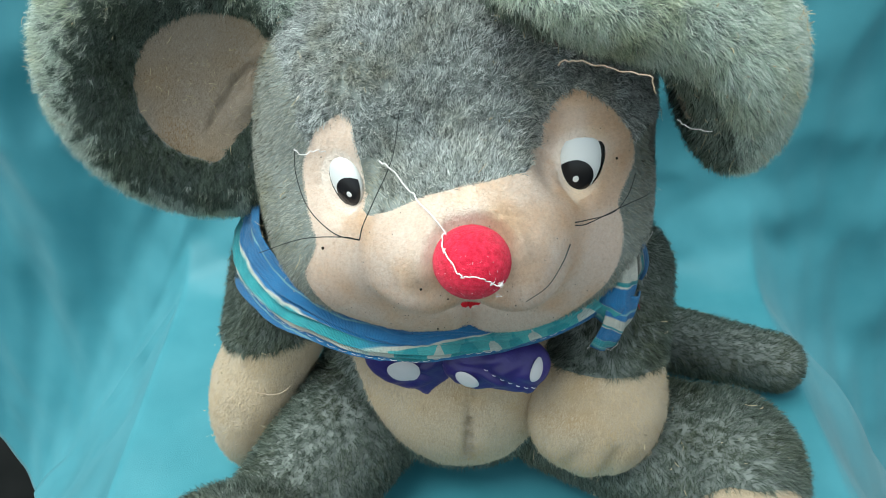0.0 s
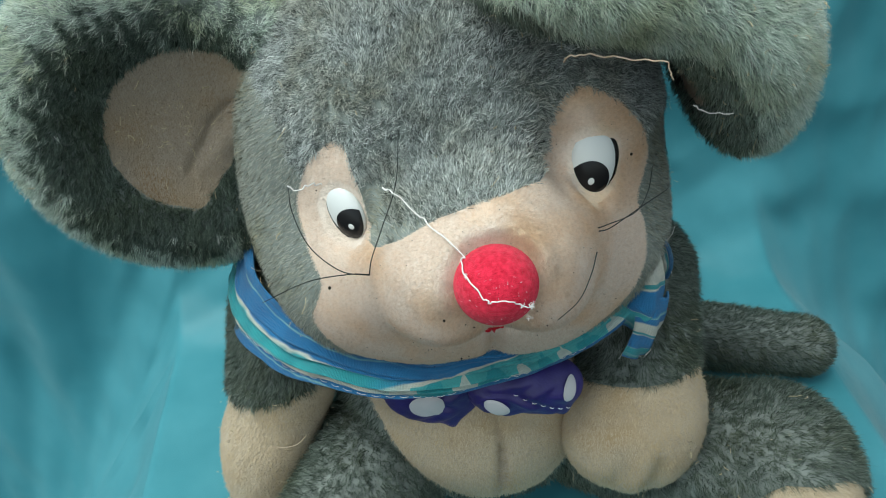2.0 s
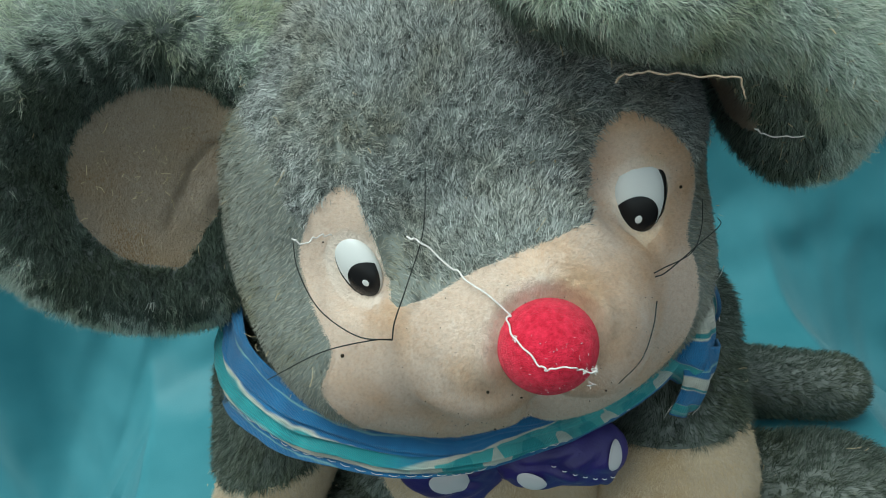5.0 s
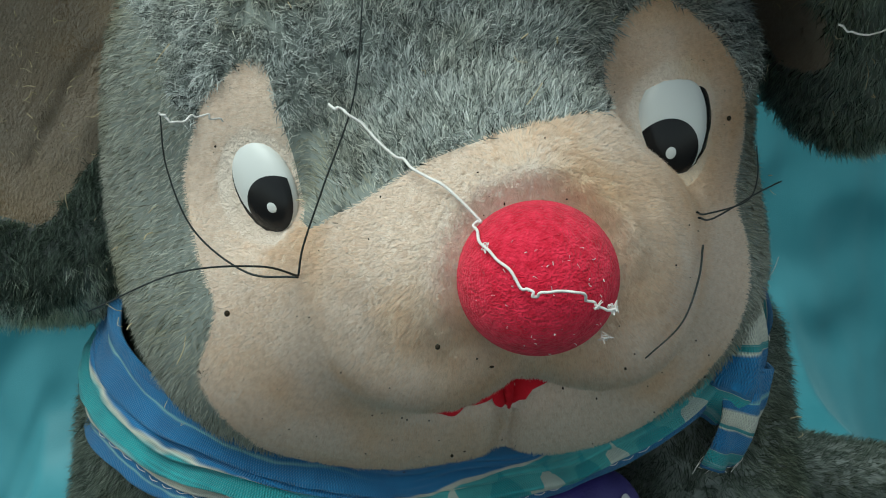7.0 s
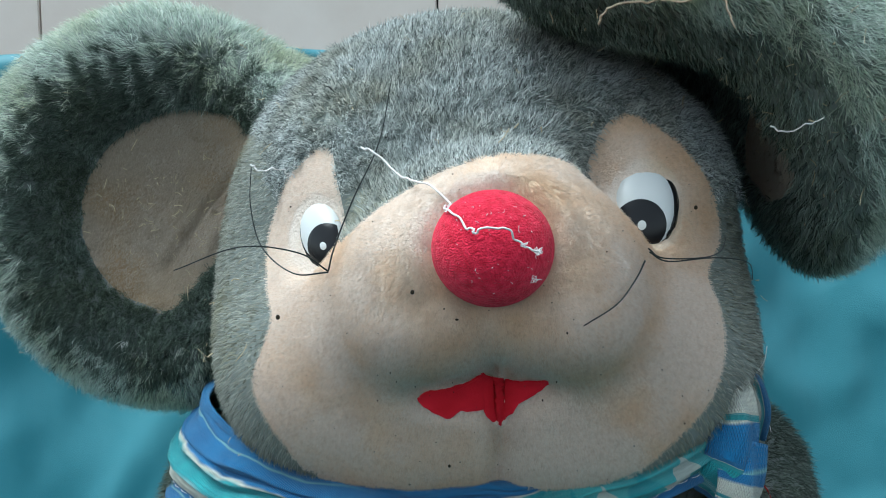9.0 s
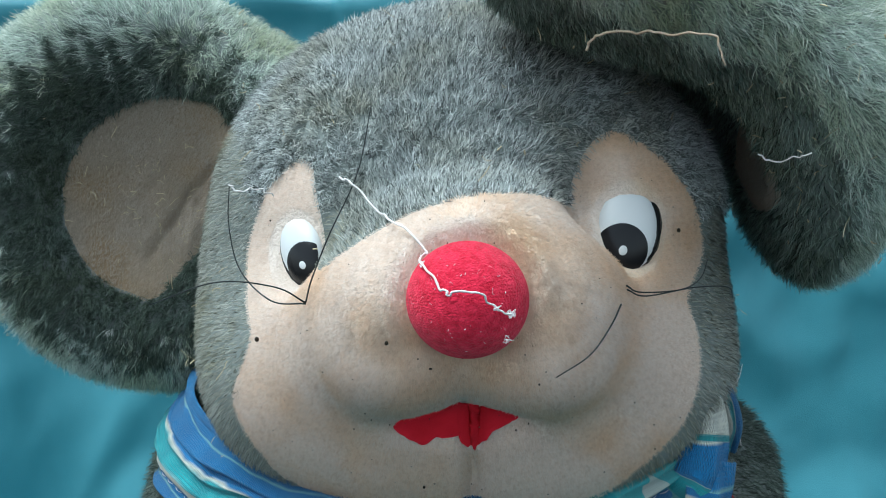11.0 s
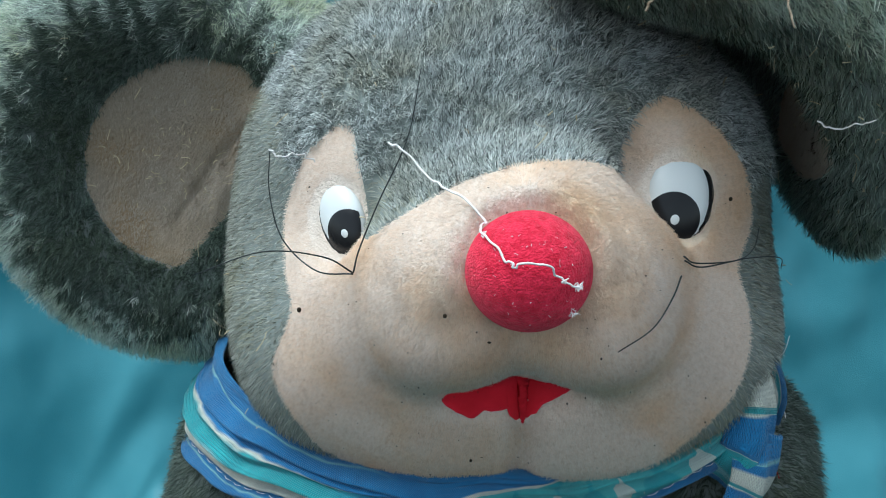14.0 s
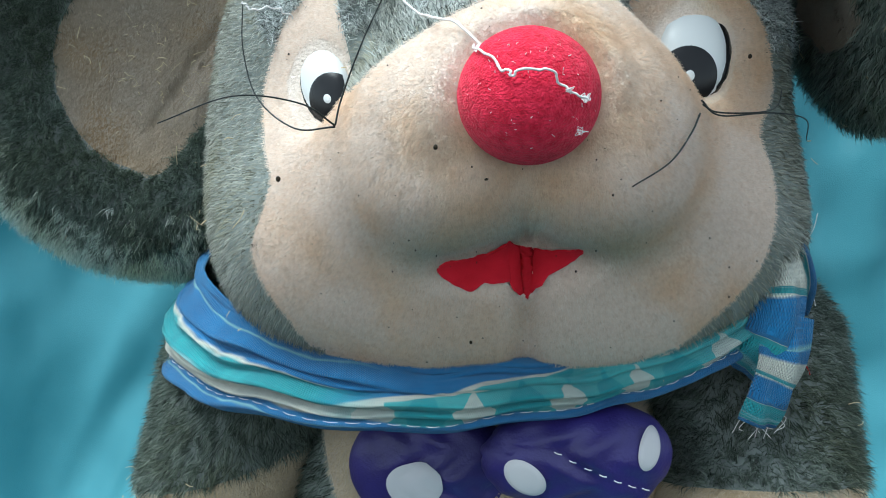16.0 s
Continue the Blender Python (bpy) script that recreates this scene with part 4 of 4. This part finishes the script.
for _ in range(14):
    a = np.array((0.0985, 0.369, 0.1715)) + rng.normal(size=3) * (0.004, 0.002, 0.002)
    cord("frayed_thread", [a, a + rng.normal(size=3) * 0.0018 + (0, 0, -0.0015), a + rng.normal(size=3) * 0.003 + (0, 0, -0.003)], 0.00013, THREAD, scarf, sides=4)
for a, b2 in (((0.116, 0.390, 0.227), (0.121, 0.388, 0.240)), ((0.118, 0.390, 0.212), (0.122, 0.387, 0.206))):
    a, b2 = np.array(a), np.array(b2)
    cord("frayed_thread", [a, (a + b2) / 2 + (0.0015, 0, 0), b2], 0.00014, THREAD, scarf, sides=4)

# ---- bow tie ----
bow = tagged(new("bow_tie"), "purple satin bow tie with white polka dots", "bow tie")
bow.location = (0, 0.016, -0.006)
SMOOTH_R = lambda p: blend(egg(p, (0.031, 0.345, 0.1665), (0.031, 0.0135, 0.0185), 0, -8, 0), egg(p, (0.048, 0.338, 0.1695), (0.015, 0.011, 0.012)), 0.012)
BOW_R = lambda p: carve(carve(blend(egg(p, (0.031, 0.345, 0.1665), (0.031, 0.0135, 0.0185), 0, -8, 0), egg(p, (0.048, 0.338, 0.1695), (0.015, 0.011, 0.012)), 0.012), rod(p, (0.008, 0.333, 0.179), (0.058, 0.324, 0.160), 0.0025, 0.0015), 0.006), rod(p, (0.004, 0.331, 0.180), (0.026, 0.327, 0.186), 0.002, 0.001), 0.006)
BOW_L = lambda p: carve(carve(egg(p, (-0.018, 0.367, 0.150), (0.033, 0.015, 0.026), 0, 10, 0), rod(p, (0.014, 0.350, 0.166), (-0.022, 0.350, 0.160), 0.003, 0.001), 0.008), rod(p, (0.012, 0.351, 0.146), (-0.016, 0.351, 0.148), 0.0025, 0.001), 0.007)


def with_corner(shape, a, b, wide):
    return lambda p: blend(shape(p), rod(p, a, b, wide, 0.0008), 0.010)


def wrinkled(shape, x, z, way):
    """Satin drawn together at the knot: creases fan out from it."""

    def creased(p):
        fan = np.arctan2(p[:, 2] - z, (p[:, 0] - x) * way)
        far = np.hypot(p[:, 0] - x, p[:, 2] - z)
        return shape(p) + np.exp(-((far / 0.0105) ** 2)) * 1.6 * (0.0007 * (1 - 2 * np.abs(np.sin(fan * 4.5 + 30 * far))) + 0.0009 * np.sin(fan * 17 + 1.3)) + 0.0006 * np.sin(p[:, 0] * 420 + 2.5 * np.sin(p[:, 2] * 300)) * np.exp(-(((far - 0.030) / 0.02) ** 2))

    return creased


BOW_R = with_corner(BOW_R, (0.038, 0.340, 0.170), (0.0515, 0.3315, 0.1575), 0.010)
BOW_L = with_corner(BOW_L, (-0.012, 0.365, 0.146), (-0.011, 0.356, 0.1265), 0.010)
BOW_R, BOW_L = wrinkled(BOW_R, 0.004, 0.172, 1), wrinkled(BOW_L, 0.012, 0.156, -1)
for shape, mid, dots in ((BOW_R, (0.034, 0.344, 0.1705), ((0.0148, 0.1632, 0.0075, 0.0055, -35), (0.0545, 0.1750, 0.0036, 0.0060, -15))),
                         (BOW_L, (-0.018, 0.367, 0.150), ((-0.0245, 0.151, 0.0105, 0.0085, 0),))):
    v, f = skin(shape, mid, 5, 0.08)
    half = from_arrays("loop", v, f, SATIN, bow)
    for x, z, rx, rz, turn in dots:
        patch("dot", SMOOTH_R if shape is BOW_R else shape, oval(rx, rz, 28, turn), facing((x, 0.25, z), (0, -1, 0.0)), DOT, half, 0.0010, 0.0008, 6, "white dot")
for k in np.linspace(0.35, 0.92, 7):
    a = onto(BOW_R, np.array([[0.008 + 0.050 * k, 0.28, 0.179 - 0.019 * k]]), np.array([[0, 1.0, 0]]))[0]
    cord("stitch", [a + (-0.0012, -0.0004, 0.0004), a + (0, -0.0009, 0), a + (0.0012, -0.0004, -0.0004)], 0.00025, THREAD, bow, sides=4)

# ---- loose threads and dirt ----
def rest_on(pts, gap=0.003):
    """Lift points that lie too deep out of the plush."""
    p = np.array(pts, float)
    for _ in range(6):
        for shape, g in ((head_shape, gap), (nose_shape, 0.0010), (ear_right_shape, 0.006)):
            d = shape(p)
            p = p + slope(shape, p) * np.clip(g - d, 0, None)[:, None]
    return p


def stray(pts, radius, mat, label):
    pts = loop_open(pts, 4 * len(pts))
    pts = rest_on(pts + np.random.default_rng(len(label)).normal(size=pts.shape) * 0.0004)
    ob = cord("loose_thread", pts, radius, mat, sides=5, taper=0.7)
    return tagged(ob, label, "thread", "loose threads")


stray(((-0.030, 0.338, 0.3185), (-0.025, 0.336, 0.316), (-0.014, 0.328, 0.306), (-0.001, 0.3165, 0.2955), (0.002, 0.300, 0.2955), (0.007, 0.2885, 0.291), (0.010, 0.2862, 0.2905), (0.017, 0.2855, 0.2905), (0.022, 0.2870, 0.286), (0.027, 0.2880, 0.284)), 0.00042, THREAD, "white cotton thread caught across the red nose")
stray(((-0.073, 0.355, 0.3145), (-0.070, 0.354, 0.3125), (-0.064, 0.356, 0.313), (-0.058, 0.361, 0.310)), 0.00035, THREAD, "white thread end beside the eye")
stray(((0.0520, 0.3530, 0.3600), (0.0560, 0.3490, 0.3650), (0.0640, 0.3450, 0.3655), (0.0750, 0.3410, 0.3640), (0.0900, 0.3360, 0.3630), (0.0950, 0.3380, 0.3540)), 0.00050, TAN_THREAD, "tan sewing thread hanging from the ear")
stray(((0.1160, 0.3680, 0.3240), (0.1200, 0.3660, 0.3220), (0.1240, 0.3600, 0.3230), (0.1300, 0.3540, 0.3250)), 0.00035, THREAD, "short white thread on the ear fur")

# the thread has frayed into small knots where it lies on the nose
rng = np.random.default_rng(31)
for at, turns, wide in (((0.0020, 0.2985, 0.2950), 14, 0.0006), ((0.0220, 0.2868, 0.2862), 18, 0.0007), ((0.0262, 0.2885, 0.2840), 26, 0.0007), ((0.0255, 0.2900, 0.2760), 14, 0.0008)):
    pts = rest_on(np.array(at) + rng.normal(size=(turns, 3)) * wide, 0.001)
    tagged(cord("thread_knot", pts, 0.00011, THREAD, sides=5, taper=0.6), "frayed knot of white thread on the red nose", "thread", "thread knots")

RED_THREAD = cloth_material("red thread", (0.45, 0.03, 0.03), (0.55, 0.05, 0.05), 0.9, 300, 3000)
for pts, mat, label in ((((-0.128, 0.392, 0.098), (-0.118, 0.389, 0.096), (-0.108, 0.390, 0.094), (-0.100, 0.394, 0.096)), TAN_THREAD, "tan thread caught on the arm seam"),
                        (((0.120, 0.385, 0.190), (0.123, 0.384, 0.186), (0.1235, 0.384, 0.182)), RED_THREAD, "short red thread on the arm fur")):
    shape = ARM_L if pts[0][0] < 0 else ARM_R
    pts = np.array(pts)
    pts = pts + slope(shape, pts) * (0.0035 - shape(pts))[:, None]
    tagged(cord("loose_thread", pts, 0.0003, mat, sides=5, taper=0.7), label, "thread", "loose threads")

rng = np.random.default_rng(9)
bits_v, bits_f = [], []
for k in range(110):
    x, z = rng.uniform(-0.075, 0.10), rng.uniform(0.192, 0.325)
    p = onto(head_shape, np.array([[x, 0.2, z]]), np.array([[0, 1.0, 0]]))
    if not in_mask(p)[0] or head_bald(p)[0]:
        continue
    n = slope(head_shape, p)[0]
    r = rng.choice([0.00016, 0.00022, 0.0003, 0.00045], p=[0.45, 0.35, 0.15, 0.05])
    v, f = ball(1)
    base = len(bits_v)
    bits_v += (p[0] + n * 0.0028 + v * r * rng.uniform(0.6, 1.5, 3)).tolist()
    bits_f += [tuple(int(i) + base for i in t) for t in f]
mesh = bpy.data.meshes.new("dirt_specks")
mesh.from_pydata(bits_v, [], bits_f)
mesh.update()
tagged(link("dirt_specks", mesh, DIRT), "small dark specks of dirt in the cream pile", "dirt", kind="stuff")
for (x, z), r in (((-0.061, 0.259), 0.0008), ((-0.010, 0.273), 0.0006), ((0.090, 0.295), 0.0007), ((-0.003, 0.209), 0.0005)):
    p = onto(head_shape, np.array([[x, 0.2, z]]), np.array([[0, 1.0, 0]]))
    v, f = ball(2)
    ob = from_arrays("dirt_speck", v * r * (1, 0.8, 1.2) + p[0] + slope(head_shape, p)[0] * 0.0028, f, DIRT)
    tagged(ob, "dark crumb of dirt in the cream pile", "dirt", "dirt crumbs")


# lint and straw flecks in the grey fur
LINT = cloth_material("straw lint", (0.50, 0.40, 0.24), (0.66, 0.56, 0.38), 0.9, 300, 3000)
rng = np.random.default_rng(21)
bits_v, bits_f = [], []
for shape, mid, many, reach in ((ear_left_shape, (-0.145, 0.475, 0.303), 150, 0.2), (ear_right_shape, (0.139, 0.430, 0.358), 260, 0.2), (ARM_L, (-0.125, 0.432, 0.09), 34, 0.2), (ARM_R, (0.108, 0.395, 0.12), 24, 0.2),
                                (LEG_R, (0.17, 0.372, 0.06), 40, 0.25), (LEG_L, (-0.108, 0.325, 0.045), 40, 0.25), (head_shape, HEAD_MID, 90, 0.35)):
    way = rng.normal(size=(many, 3))
    way[:, 1] = -np.abs(way[:, 1])
    way /= np.linalg.norm(way, axis=1)[:, None]
    p = onto(shape, np.array(mid) + way * reach, -way)
    n = slope(shape, p)
    for q, m in zip(p, n):
        if shape is head_shape and in_mask(q[None])[0]:
            continue
        a = q + m * 0.0055
        d = rng.normal(size=3) * rng.choice([0.0007, 0.0011, 0.0017], p=[0.5, 0.35, 0.15])
        v, f = tube_arrays([a - d, a + rng.normal(size=3) * 0.0004, a + d], rng.choice([0.00010, 0.00014, 0.00022]), 4)
        base = len(bits_v)
        bits_v += v.tolist()
        bits_f += [tuple(i + base for i in t) for t in f]
mesh = bpy.data.meshes.new("lint_flecks")
mesh.from_pydata(bits_v, [], bits_f)
mesh.update()
tagged(link("lint_flecks", mesh, LINT), "straw-coloured flecks of lint in the grey fur", "lint", kind="stuff")

bits_v, bits_f = [], []
for k in range(46):
    way = np.array([rng.normal() * 0.6, -1.0, 0.35 + rng.normal() * 0.5])
    way /= np.linalg.norm(way)
    q = onto(nose_shape, np.array([[0.0135, 0.3045, 0.2845]]) + way * 0.04, -way[None])[0] + way * 0.0002
    d = rng.normal(size=3) * 0.00022
    v, f = tube_arrays([q - d, q + rng.normal(size=3) * 0.0002, q + d], rng.choice([0.00004, 0.00006, 0.00009]), 4)
    base = len(bits_v)
    bits_v += v.tolist()
    bits_f += [tuple(i + base for i in t) for t in f]
mesh = bpy.data.meshes.new("white_lint")
mesh.from_pydata(bits_v, [], bits_f)
mesh.update()
tagged(link("white_lint", mesh, THREAD), "tiny white lint specks on the red nose", "lint", kind="stuff")
